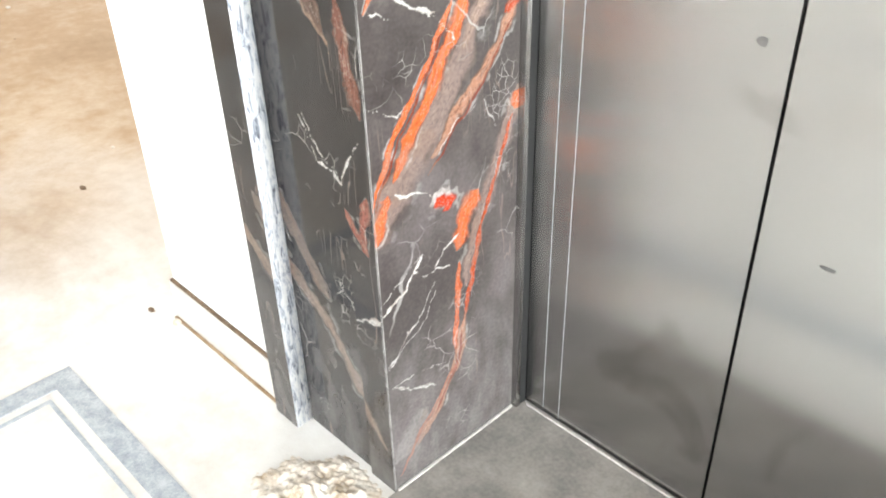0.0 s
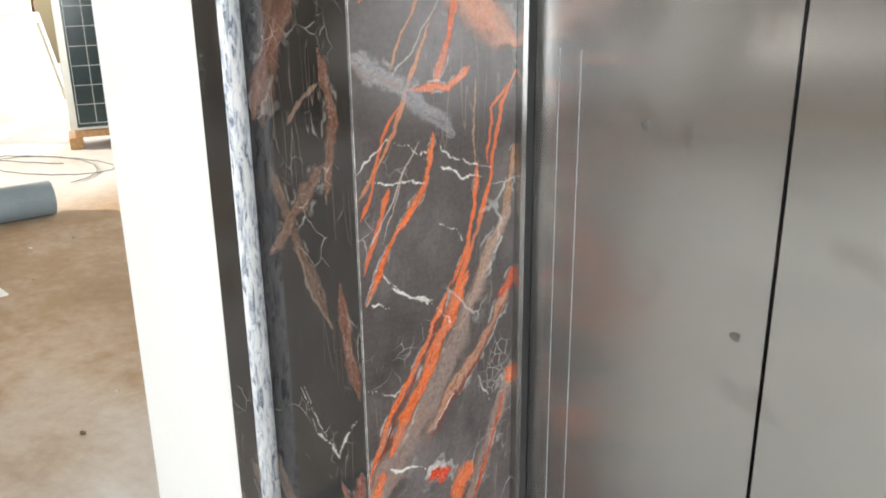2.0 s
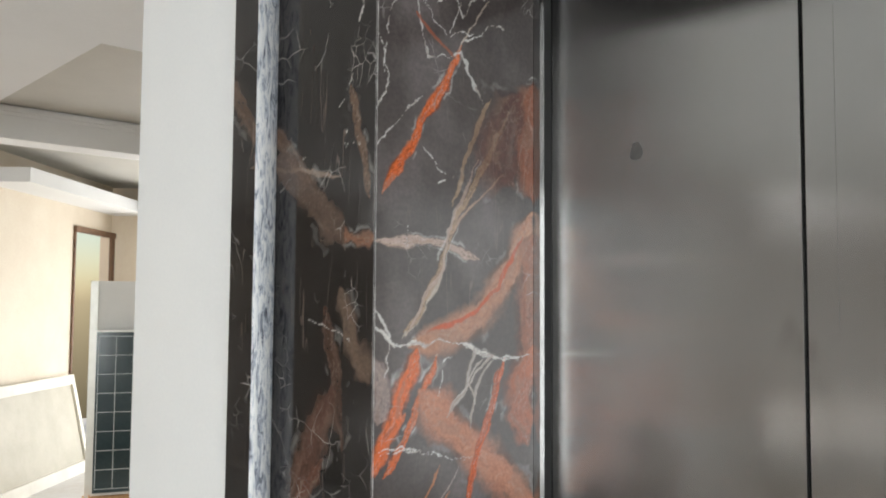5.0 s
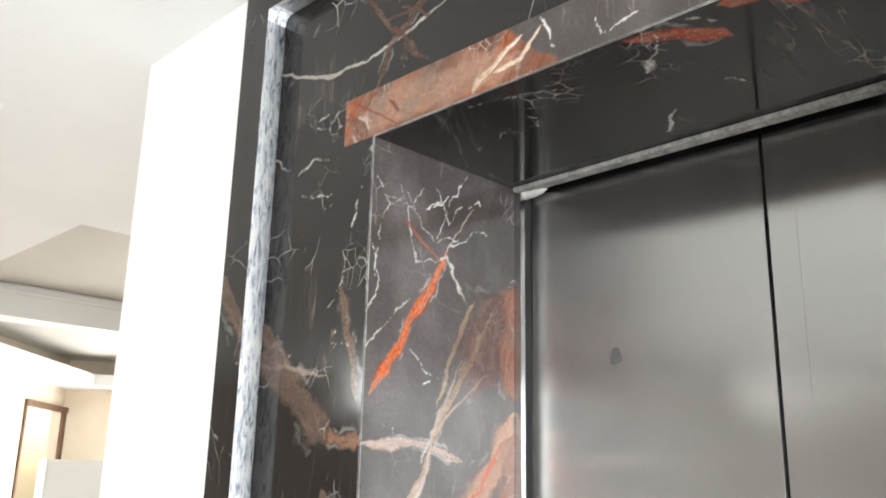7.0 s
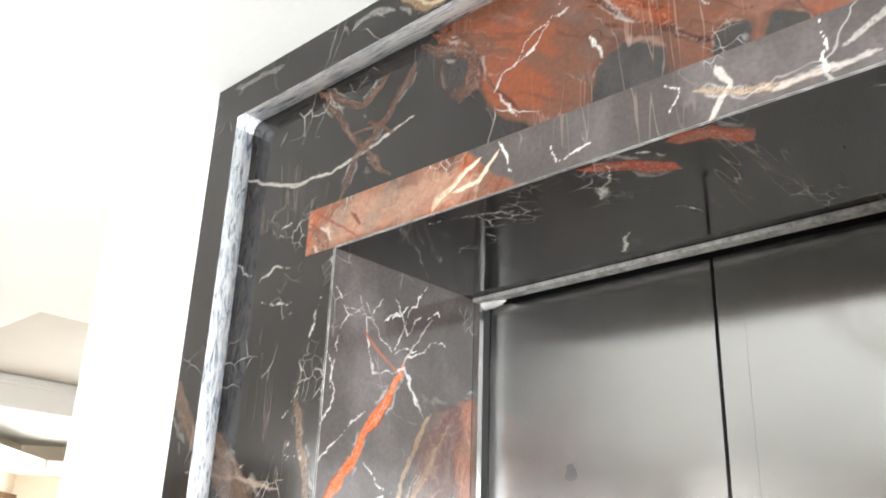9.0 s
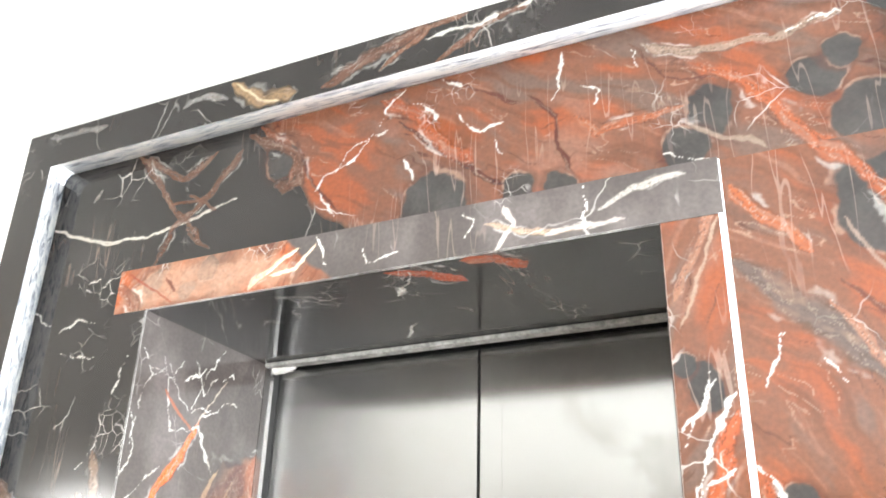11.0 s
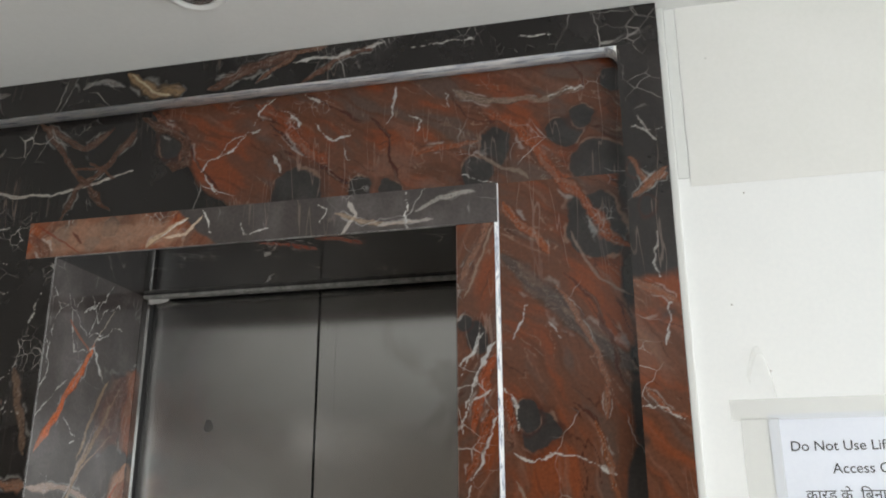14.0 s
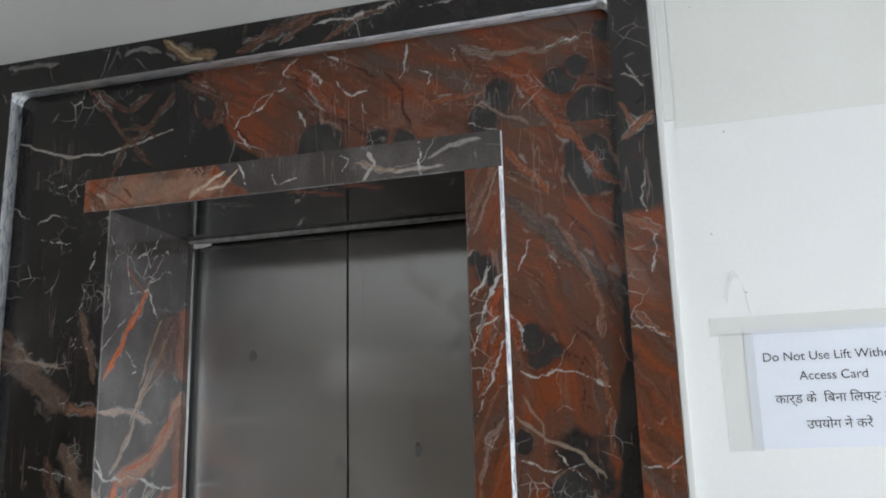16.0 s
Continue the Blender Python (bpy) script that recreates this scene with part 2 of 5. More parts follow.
def floor_material():
    """Dusty whitish screed with tan sandy stretches; paler in the far bay, where sunlight is put into the colour."""
    m, n, l, b = material("dusty_floor", 0.75)
    a = noise_node(n, l, 0.9, 6, 0.6, (1, 1, 1), 0.4)
    f = noise_node(n, l, 14, 8, 0.7)
    g = noise_node(n, l, 220, 3, 0.6)
    mix = n.new("ShaderNodeMath")
    mix.operation = "MULTIPLY_ADD"
    mix.inputs[1].default_value = 0.35
    l.new(f.outputs[0], mix.inputs[0])
    sc = n.new("ShaderNodeMath")
    sc.operation = "MULTIPLY"
    sc.inputs[1].default_value = 0.65
    l.new(a.outputs[0], sc.inputs[0])
    l.new(sc.outputs[0], mix.inputs[2])
    pale = ramp(n, l, mix.outputs[0], [(0.36, (0.5, 0.45, 0.4)), (0.5, (0.6, 0.58, 0.55)), (0.65, (0.68, 0.67, 0.65))])
    tan = ramp(n, l, mix.outputs[0], [(0.36, (0.3, 0.185, 0.095)), (0.5, (0.4, 0.27, 0.16)), (0.65, (0.52, 0.41, 0.3))])
    co = n.new("ShaderNodeTexCoord")
    sp_ = n.new("ShaderNodeSeparateXYZ")
    l.new(co.outputs["Object"], sp_.inputs[0])
    md = n.new("ShaderNodeMath")
    md.operation = "MULTIPLY_ADD"
    md.inputs[1].default_value = 2.4
    l.new(a.outputs[0], md.inputs[0])
    lean = n.new("ShaderNodeMath")
    lean.operation = "MULTIPLY_ADD"
    lean.inputs[1].default_value = -1.1
    l.new(sp_.outputs[1], lean.inputs[0])
    l.new(sp_.outputs[0], lean.inputs[2])
    l.new(lean.outputs[0], md.inputs[2])
    rng = n.new("ShaderNodeMapRange")
    rng.inputs[1].default_value, rng.inputs[2].default_value = -1.3, -0.2
    rng.inputs[3].default_value, rng.inputs[4].default_value = 1.0, 0.0
    l.new(md.outputs[0], rng.inputs[0])
    mc = n.new("ShaderNodeMix")
    mc.data_type = "RGBA"
    # no tan past the pipe: the sunlit floor's whiteness put into the colour
    bay = n.new("ShaderNodeMapRange")
    bay.inputs[1].default_value, bay.inputs[2].default_value = -5.3, -4.5
    l.new(sp_.outputs[0], bay.inputs[0])
    both = n.new("ShaderNodeMath")
    both.operation = "MULTIPLY"
    l.new(rng.outputs[0], both.inputs[0])
    l.new(bay.outputs[0], both.inputs[1])
    l.new(both.outputs[0], mc.inputs[0])
    l.new(pale.outputs[0], mc.inputs[6])
    l.new(tan.outputs[0], mc.inputs[7])
    l.new(mc.outputs[2], b.inputs["Base Color"])
    bump(n, l, g.outputs[0], b, 0.25)
    return m


FLOOR = floor_material()
haze, hn, hl, hb = material("bright_haze", 1.0)
hb.inputs["Base Color"].default_value = (0.8, 0.82, 0.84, 1)
hb.inputs["Emission Color"].default_value = (1.0, 0.98, 0.95, 1)
hb.inputs["Emission Strength"].default_value = 2.5

# ---- mesh helpers ----


def link_mesh(name, bm, mats, parent=None, label="", smooth=False):
    me = bpy.data.meshes.new(name)
    bmesh.ops.recalc_face_normals(bm, faces=bm.faces)
    bm.to_mesh(me)
    bm.free()
    for mt in (mats if isinstance(mats, (list, tuple)) else [mats]):
        me.materials.append(mt)
    if smooth:
        me.polygons.foreach_set("use_smooth", [True] * len(me.polygons))
    ob = new(name, me)
    if parent:
        ob.parent = parent
    if label:
        ob["label"] = label
    return ob


def part(name, bm, mat, parent, label="", smooth=False):
    return link_mesh(name, bm, mat, parent, label, smooth)


def box(x0, x1, y0, y1, z0, z1, bevel=0.0, bm=None):
    bm = bm or bmesh.new()
    vs = [bm.verts.new((x, y, z)) for z in (z0, z1) for y in (y0, y1) for x in (x0, x1)]
    for q in ((0, 2, 3, 1), (4, 5, 7, 6), (0, 1, 5, 4), (2, 6, 7, 3), (0, 4, 6, 2), (1, 3, 7, 5)):
        bm.faces.new([vs[i] for i in q])
    if bevel:
        bmesh.ops.bevel(bm, geom=list(bm.edges), offset=bevel, segments=2, affect="EDGES", profile=0.6)
    return bm


def prism(points, axis, a, b):
    """A polygon of 2D points pushed along an axis from a to b."""
    bm = bmesh.new()
    put = {"x": lambda p, q: (q, p[0], p[1]), "y": lambda p, q: (p[0], q, p[1]), "z": lambda p, q: (p[0], p[1], q)}[axis]
    lo = [bm.verts.new(put(p, a)) for p in points]
    hi = [bm.verts.new(put(p, b)) for p in points]
    bm.faces.new(lo)
    bm.faces.new(hi[::-1])
    for i in range(len(points)):
        j = (i + 1) % len(points)
        bm.faces.new((lo[i], lo[j], hi[j], hi[i]))
    return bm


def tube(points, radius, sides=8):
    """A round bar along a line of points."""
    bm = bmesh.new()
    rings = []
    for i, p in enumerate(points):
        d = (Vector(points[min(i + 1, len(points) - 1)]) - Vector(points[max(i - 1, 0)])).normalized()
        up = Vector((0, 0, 1)) if abs(d.z) < 0.9 else Vector((1, 0, 0))
        s = d.cross(up).normalized()
        u = s.cross(d)
        rings.append([bm.verts.new(Vector(p) + radius * (math.cos(k * math.tau / sides) * s + math.sin(k * math.tau / sides) * u)) for k in range(sides)])
    for r0, r1 in zip(rings, rings[1:]):
        for k in range(sides):
            bm.faces.new((r0[k], r0[(k + 1) % sides], r1[(k + 1) % sides], r1[k]))
    bm.faces.new(rings[0][::-1])
    bm.faces.new(rings[-1])
    return bm


def brushed(ob):
    """Upright brushing: u runs across, v up."""
    uv = ob.data.uv_layers.new(name="brushing")
    for lp in ob.data.loops:
        c = ob.data.vertices[lp.vertex_index].co
        uv.data[lp.index].uv = (c.x + c.y, c.z)
    return ob


def structure(name, bm, mat, label, category):
    return tagged(link_mesh(name, bm, mat), label, category, kind="structure")


def empty(name, label, category, group="", kind="", at=(0, 0, 0), turn=0.0):
    ob = new(name)
    ob.empty_display_size = 0.1
    ob.matrix_world = pose(*at, 0, 0, turn)
    return tagged(ob, label, category, group, kind)


# ---- large structure ----
HEAD, HALF = 2.182, 0.4275           # marble opening: height and half width
CEIL = 2.585                         # false ceiling
OUT_L, OUT_R = -0.785, 0.822         # outer edges of the surround
IN_L, IN_R, IN_T = -0.709, 0.745, 2.503   # inner edges of its raised border
ST_L, ST_R, ST_T = -0.5, 0.507, 2.262     # outer edges of the inner strip
DEEP = 0.335                         # depth of the reveal
DOOR_Y = 0.368
CORNER = -1.24                      # end of the lift wall

structure("floor", box(-12, 4.5, -6, 6, -0.12, 0.0), FLOOR, "dusty pale screed floor with tan sandy patches", "floor")
structure("wall_lift_1", box(CORNER, OUT_L + 0.02, 0.0, 0.5, 0, CEIL), WALL, "smooth white painted wall beside the lift", "wall")
structure("wall_lift_2", box(OUT_R - 0.02, RIGHT, 0.0, 0.5, 0, CEIL), WALL, "white painted wall with sign beside the lift", "wall")
structure("wall_shaft", box(CORNER, RIGHT, 0.5, 2.2, 0, 3.0), WALL, "white painted lift shaft wall", "wall")
wr = bmesh.new()
for y0, y1, z0, z1 in ((-6.7, -4.1, 0, 3), (-1.1, 2.2, 0, 3), (-4.1, -1.1, 0, 0.45), (-4.1, -1.1, 2.35, 3)):
    box(RIGHT, RIGHT + 0.2, y0, y1, z0, z1, bm=wr)
structure("wall_right", wr, WALL, "white painted end wall with a wide window", "wall")
structure("ceiling_1", box(-2.65, RIGHT, -6.7, 2.2, CEIL, CEIL + 0.35), CEILING_PAINT, "white painted false ceiling over the lift lobby", "ceiling")
structure("ceiling_2", box(-8.2, -2.65, -6.7, 0.44, CEIL, CEIL + 0.35), CEILING_PAINT, "white painted false ceiling beside a raised bay", "ceiling")
# unseen wall, placed so that its end bounds the sun patch
structure("wall_left", box(-8.2, -8.0, -4.2, -2.85, 0, 3.0), WALL, "unseen white wall added to edge the sun in the bay", "wall")

# unseen walls added behind the camera, brown so the steel mirrors a dim room
structure("wall_back", box(-3.2, RIGHT, BACK - 0.2, BACK, 0, 3), TAUPE, "unseen brown painted wall, added for dim reflections in the steel", "wall")
ws_ = bmesh.new()
for x0, x1, z0, z1 in ((-8.2, -5.05, 0, 3), (-4.15, -3.2, 0, 3), (-5.05, -4.15, 0, 0.58), (-5.05, -4.15, 0.88, 2.27), (-5.05, -4.15, 2.55, 3)):
    box(x0, x1, SIDE - 0.15, SIDE, z0, z1, bm=ws_)
box(-3.2, -3.05, BACK, SIDE, 0, 3, bm=ws_)
structure("wall_side", ws_, TAUPE, "unseen brown painted wall with a high and a low opening", "wall")
win = empty("window_1", "wide aluminium window in the white end wall", "window", kind="structure")
bm = bmesh.new()
for y0, y1, z0, z1 in ((-4.1, -1.1, 0.45, 0.5), (-4.1, -1.1, 2.3, 2.35), (-4.1, -4.05, 0.5, 2.3), (-1.15, -1.1, 0.5, 2.3), (-2.63, -2.57, 0.5, 2.3)):
    box(RIGHT + 0.06, RIGHT + 0.12, y0, y1, z0, z1, bm=bm)
part("window_frame", bm, ALU, win)

# skirting along the white wall
sk = empty("baseboard", "pale stone skirting with dusty top edge", "baseboard", kind="structure")
for x0, x1 in ((CORNER - 0.003, -1.05), (-1.048, OUT_L - 0.002)):
    part("dust_line", box(x0, x1, -0.009, -0.0005, 0.1082, 0.113), CRUMB, sk, "dark dusty joint over the skirting")
    part("dirt_line", box(x0, x1, -0.02, -0.0125, 0, 0.002), DIRT, sk, "tan dirt along the foot of the skirting")
    part("skirting_tile", box(x0, x1, -0.012, -0.0005, 0, 0.108, 0.0015), SKIRT, sk)

# ---- far bay, set at an angle ----
A0, EX, EY = Vector((-7.4, 1.42)), Vector((-0.72, 0.694)), Vector((0.694, 0.72))


def far(k, m):
    p = A0 + EX * k + EY * m
    return (p.x, p.y)


def far_box(k0, k1, m0, m1, z0, z1, bm=None):
    bm = bm or bmesh.new()
    vs = [bm.verts.new((*far(k, m), z)) for z in (z0, z1) for m in (m0, m1) for k in (k0, k1)]
    for q in ((0, 2, 3, 1), (4, 5, 7, 6), (0, 1, 5, 4), (2, 6, 7, 3), (0, 4, 6, 2), (1, 3, 7, 5)):
        bm.faces.new([vs[i] for i in q])
    return bm


structure("ceiling_3", far_box(-5.9, 2.5, -0.2, 8, 2.91, 3.1), UPPER_SHADE_PAINT, "upper ceiling of the raised bay, its shade put into grey paint", "ceiling")
fw = far_box(-0.35, 1.39, -0.15, 0, 0, 2.91)
far_box(1.39, 2.3, -0.15, 0, 2.38, 2.91, fw)
structure("wall_far_1", fw, CREAM, "cream painted wall with an open doorway", "wall")
fb = far_box(2.36, 2.5, -0.15, 0.55, 0, 2.91)
# opening past the visible stretch is made up, to let light in
far_box(2.36, 2.5, 0.55, 4.5, 2.45, 2.91, fb)
far_box(2.36, 2.5, 4.5, 7.5, 0, 2.91, fb)
structure("wall_far_2", fb, CREAM, "peach cream wall with an added, unseen opening for fill light", "wall")
df = empty("door_1", "brown wooden door frame round a bright open doorway", "door frame", kind="structure")
part("frame_head", far_box(1.37, 2.36, 0.0, 0.03, 2.34, 2.4), DARK_WOOD, df)
part("frame_post", far_box(2.25, 2.33, 0.0, 0.03, 0.0, 2.34), DARK_WOOD, df)
part("frame_post", far_box(1.37, 1.4, 0.0, 0.02, 0.0, 2.34), DARK_WOOD, df)
structure("backdrop", far_box(0.6, 4.6, -2.6, -2.55, 0, 3.0), haze, "bright hazy daylight outside the far doorway", "backdrop")
bmb = box(-5.75, -5.5, 0.44, 4.5, 2.69, 2.91)
box(-5.4995, -5.47, 0.44, 4.5, 2.865, 2.895, bm=bmb)
box(-5.4995, -5.485, 0.44, 4.5, 2.84, 2.8645, bm=bmb)
# unseen band added to cut the top of the sun patch
structure("lintel_left", box(-8.2, -8.0, -2.85, 1.6, 2.4, 3.0), WALL, "unseen white band over an opening added for the sun", "wall")
structure("beam_1", bmb, CEILING_PAINT, "white painted ceiling beam with a moulded top edge", "beam")
cv = far_box(-0.35, 2.36, 0, 0.42, 2.6, 2.72)
far_box(1.95, 2.36, 0.42, 5, 2.6, 2.72, cv)
structure("trim", cv, CEILING_PAINT, "white cornice ledge round the far ceiling", "cornice")

# ---- marble ----
RNG = np.random.RandomState(7)
PERM = RNG.permutation(512)
GRAD_X, GRAD_Y = np.cos(np.arange(512) * 2.399).astype(np.float32), np.sin(np.arange(512) * 2.399).astype(np.float32)
GRAD = np.stack([np.cos(np.arange(512) * 2.399), np.sin(np.arange(512) * 2.399)], 1)


def gnoise(x, y, seed=0):
    """Gradient noise, about -1 to 1."""
    xi, yi = np.floor(x).astype(np.int32), np.floor(y).astype(np.int32)
    xf, yf = (x - xi).astype(np.float32), (y - yi).astype(np.float32)
    u, v = xf * xf * xf * (xf * (xf * 6 - 15) + 10), yf * yf * yf * (yf * (yf * 6 - 15) + 10)

    def corner(i, j):
        h = PERM[(PERM[(xi + i + seed * 37) % 512] + yi + j) % 512]
        return GRAD_X[h] * (xf - i) + GRAD_Y[h] * (yf - j)
    c00, c01 = corner(0, 0), corner(0, 1)
    a = c00 + u * (corner(1, 0) - c00)
    b = c01 + u * (corner(1, 1) - c01)
    return 1.5 * (a + v * (b - a))


def fbm(x, y, seed=0, octaves=4):
    s, amp = 0, 1.0
    for k in range(octaves):
        s = s + amp * gnoise(x * 2 ** k, y * 2 ** k, seed + k)
        amp *= 0.5
    return s / 1.6


def cells(x, y, seed=0):
    """Distance to the nearest cell wall of a jittered grid, and a number for the cell."""
    xi, yi = np.floor(x).astype(int), np.floor(y).astype(int)
    d1, d2, who = np.full(x.shape, 9.0), np.full(x.shape, 9.0), np.zeros(x.shape, int)
    for i in (-1, 0, 1):
        for j in (-1, 0, 1):
            h = PERM[(PERM[(xi + i + seed * 91) % 512] + yi + j) % 512]
            px, py = xi + i + 0.5 + 0.45 * GRAD[h, 0], yi + j + 0.5 + 0.45 * GRAD[(h * 3 + 5) % 512, 1]
            d = np.hypot(px - x, py - y)
            nearer = d < d1
            d2 = np.where(nearer, d1, np.minimum(d2, d))
            who = np.where(nearer, h, who)
            d1 = np.where(nearer, d, d1)
    return d2 - d1, who


def smooth(a, b, x):
    t = np.clip((x - a) / (b - a), 0, 1)
    return t * t * (3 - 2 * t)


def line_distance(u, v, pts):
    """Distance to a bent line of points, how far along it (0 to 1), and on which side."""
    best, along, side = np.full(u.shape, 9.0), np.zeros(u.shape), np.ones(u.shape)
    for i, ((a, b), (c, d)) in enumerate(zip(pts, pts[1:])):
        q = np.clip(((u - a) * (c - a) + (v - b) * (d - b)) / max((c - a) ** 2 + (d - b) ** 2, 1e-9), 0, 1)
        r = np.hypot(u - a - q * (c - a), v - b - q * (d - b))
        nearer = r < best
        along = np.where(nearer, (i + q) / (len(pts) - 1), along)
        side = np.where(nearer, np.sign((c - a) * (v - b) - (d - b) * (u - a)), side)
        best = np.minimum(best, r)
    return best, along, side


ORANGE, RUST, SALMON, TAN, WHITE = (0.56, 0.115, 0.03), (0.16, 0.028, 0.012), (0.36, 0.17, 0.105), (0.3, 0.2, 0.13), (0.62, 0.6, 0.57)


def mix(col, other, f):
    return col + (np.array(other) - col) * f[..., None]


def slanted(angle, ease=0.45):
    """Flow of the stone: bands that run down to one side at an angle."""
    ca, sa = math.cos(angle), math.sin(angle)
    return lambda u, v: ((u * ca - v * sa) * ease, u * sa + v * ca)


def curved(cu, cv):
    """Flow of the stone: bands bent round a point."""
    return lambda u, v: (np.arctan2(v - cv, u - cu) * 0.22, np.hypot(u - cu, v - cv))


def marble(u, v, seed, name="", warm=None, dark=1.0, flow=slanted(0.45), depth=0.66, dusty=False):
    """Colours of a slab at u, v (metres): brown-grey ground, warm clouds where warm says, dark islands, bent veins.
    dark: ground tone, set per face with its light or shade put in.
    """
    wu, wv = u + 0.018 * fbm(u * 9, v * 9, seed) + 0.004 * fbm(u * 45, v * 45, seed + 3), v + 0.018 * fbm(u * 9 + 40, v * 9, seed + 1) + 0.004 * fbm(u * 45, v * 45 + 9, seed + 4)
    ground = fbm(wu * 6, wv * 4, seed + 7)
    # dark scales the ground, so a face's shade or brightness sits in its colour
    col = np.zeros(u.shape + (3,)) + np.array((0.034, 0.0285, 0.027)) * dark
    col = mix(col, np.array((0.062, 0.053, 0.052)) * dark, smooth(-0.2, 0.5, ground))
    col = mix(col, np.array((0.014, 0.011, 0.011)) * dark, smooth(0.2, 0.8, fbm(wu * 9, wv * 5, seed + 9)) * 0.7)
    # angular fragments, slightly unlike one another
    wall, who = cells(wu * 13 + seed, wv * 9, seed)
    col *= (0.92 + 0.16 * ((who * 37) % 100) / 100)[..., None]
    if warm is not None:
        a, c = flow(u + 0.03 * fbm(u * 6, v * 6, seed + 12), v + 0.03 * fbm(u * 6 + 7, v * 6, seed + 13))
        cloud = fbm(a * 7, c * 9, seed + 14)
        w = smooth(-0.06, 0.06, warm - 0.5 + 0.3 * fbm(wu * 7, wv * 7, seed + 15))
        tone = fbm(a * 9, c * 16, seed + 16)
        hot = np.zeros_like(col) + np.array((0.155, 0.056, 0.03))
        hot = mix(hot, (0.24, 0.058, 0.02), smooth(0.05, 0.38, tone))
        hot = mix(hot, (0.12, 0.068, 0.05), smooth(0.02, 0.4, -tone))
        hot = mix(hot, (0.2, 0.1, 0.068), smooth(0.2, 0.55, cloud) * 0.7)
        # streaks drawn out along the flow
        streak = fbm(a * 10, c * 60, seed + 17, 3)
        hot = mix(hot, (0.1, 0.03, 0.014), smooth(0.18, 0.5, streak) * 0.55)
        hot = mix(hot, (0.26, 0.13, 0.085), smooth(0.25, 0.6, -streak) * 0.45)
        seam = np.abs(fbm(a * 7 + 3, c * 15, seed + 18))
        hot = mix(hot, (0.06, 0.014, 0.008), smooth(0.022, 0.006, seam) * smooth(-0.1, 0.25, fbm(wu * 8, wv * 8, seed + 19)) * 0.85)
        pale = np.abs(fbm(a * 9, c * 22 + 5, seed + 20))
        hot = mix(hot, (0.34, 0.22, 0.16), smooth(0.02, 0.006, pale) * smooth(0.05, 0.35, fbm(wu * 9, wv * 9 + 3, seed + 38)) * 0.55)
        col = col * (1 - w[..., None]) + hot * w[..., None]
    for p, q, r in ISLANDS[name]:
        near = np.nonzero((np.abs(u - p) < 2.2 * r) & (np.abs(v - q) < 2.2 * r))
        if not len(near[0]):
            continue
        a, b, here = u[near], v[near], col[near]
        d = np.hypot(wu[near] - p, (wv[near] - q) * 0.9) / r + 0.3 * fbm(a * 14, b * 14, seed + 50) + 0.05 * fbm(a * 60, b * 60, seed + 51)
        here = mix(here, (0.07, 0.02, 0.011), smooth(1.5, 1.1, d) * 0.5)
        here = mix(here, (0.3, 0.19, 0.14), smooth(1.17, 1.1, d) * smooth(-0.1, 0.3, fbm(a * 20, b * 20, seed + 52)) * 0.6)
        col[near] = mix(here, np.array((0.036, 0.034, 0.034)) + 0.02 * fbm(a * 12, b * 12, seed + 53)[..., None], smooth(1.07, 0.97, d) * 0.95)
    for pts, half, tint, strength in VEINS[name]:
        lo, hi = np.min(np.array(pts), 0) - 0.015 - 2.5 * half, np.max(np.array(pts), 0) + 0.015 + 2.5 * half
        box_ = np.nonzero((u > lo[0]) & (u < hi[0]) & (v > lo[1]) & (v < hi[1]))
        if not len(box_[0]):
            continue
        a, b = u[box_], v[box_]
        # ragged course
        ja, jb = a + 0.009 * fbm(a * 18, b * 18, seed + 21) + 0.0012 * fbm(a * 90, b * 90, seed + 22), b + 0.009 * fbm(a * 18 + 7, b * 18, seed + 23)
        if tint is WHITE:
            ja, jb = ja + 0.006 * fbm(a * 45, b * 45, seed + 60), jb + 0.006 * fbm(a * 45 + 5, b * 45, seed + 61)
        d, s, side = line_distance(ja, jb, pts)
        half = max(half, 0.0014)
        coarse = min(26, 0.35 / half)
        rag = 0.9 + 0.6 * fbm(a * coarse, b * coarse, seed + 24) + 0.12 * fbm(a * 110, b * 110, seed + 25)
        edge = half * np.clip(rag, 0.2, 1.7) * np.clip(np.minimum(s, 1 - s) * 7 + 0.2, 0.2, 1)
        if tint is WHITE:
            edge = edge * 0.62 * (0.25 + smooth(-0.25, 0.2, fbm(a * 24, b * 24, seed + 40)))
        soft = min(1.0, max(0.0, (half - 0.008) / 0.02))
        f = smooth(1.2 + 0.25 * soft, 0.75 - 0.4 * soft, d / edge) * strength
        calm = 1 - 0.65 * soft
        length = sum(math.dist(p, q) for p, q in zip(pts, pts[1:]))
        # strands run along the vein
        strand = fbm(s * length * 16, side * d * (1.1 / half), seed + 26)
        inner = mix(np.zeros(a.shape + (3,)) + np.array(tint), np.array(tint) * 0.45 + np.array((0.12, 0.075, 0.055)), smooth(0.0, 0.35, strand) * (0.6 + 0.4 * calm))
        if half > 0.0045:
            inner = mix(inner, np.array(tint) * 0.35, smooth(0.05, 0.02, np.abs(strand + 0.12)) * 0.9 * calm)
            inner = mix(inner, (0.45, 0.36, 0.3), smooth(0.05, 0.015, np.abs(fbm(s * length * 22, side * d * (1.6 / half), seed + 29))) * 0.45 * calm)
            rimf = smooth(0.6, 0.85, d / edge)
            if tint is not WHITE:
                inner = mix(inner, np.array(tint) * 0.28, rimf * smooth(-0.05, 0.2, fbm(a * 14, b * 14, seed + 41) * side) * 0.9)
            halo = smooth(1.75, 1.45, d / edge) * smooth(1.05, 1.25, d / edge) * smooth(0.05, 0.3, fbm(a * 16, b * 16, seed + 28)) * 0.35 * calm
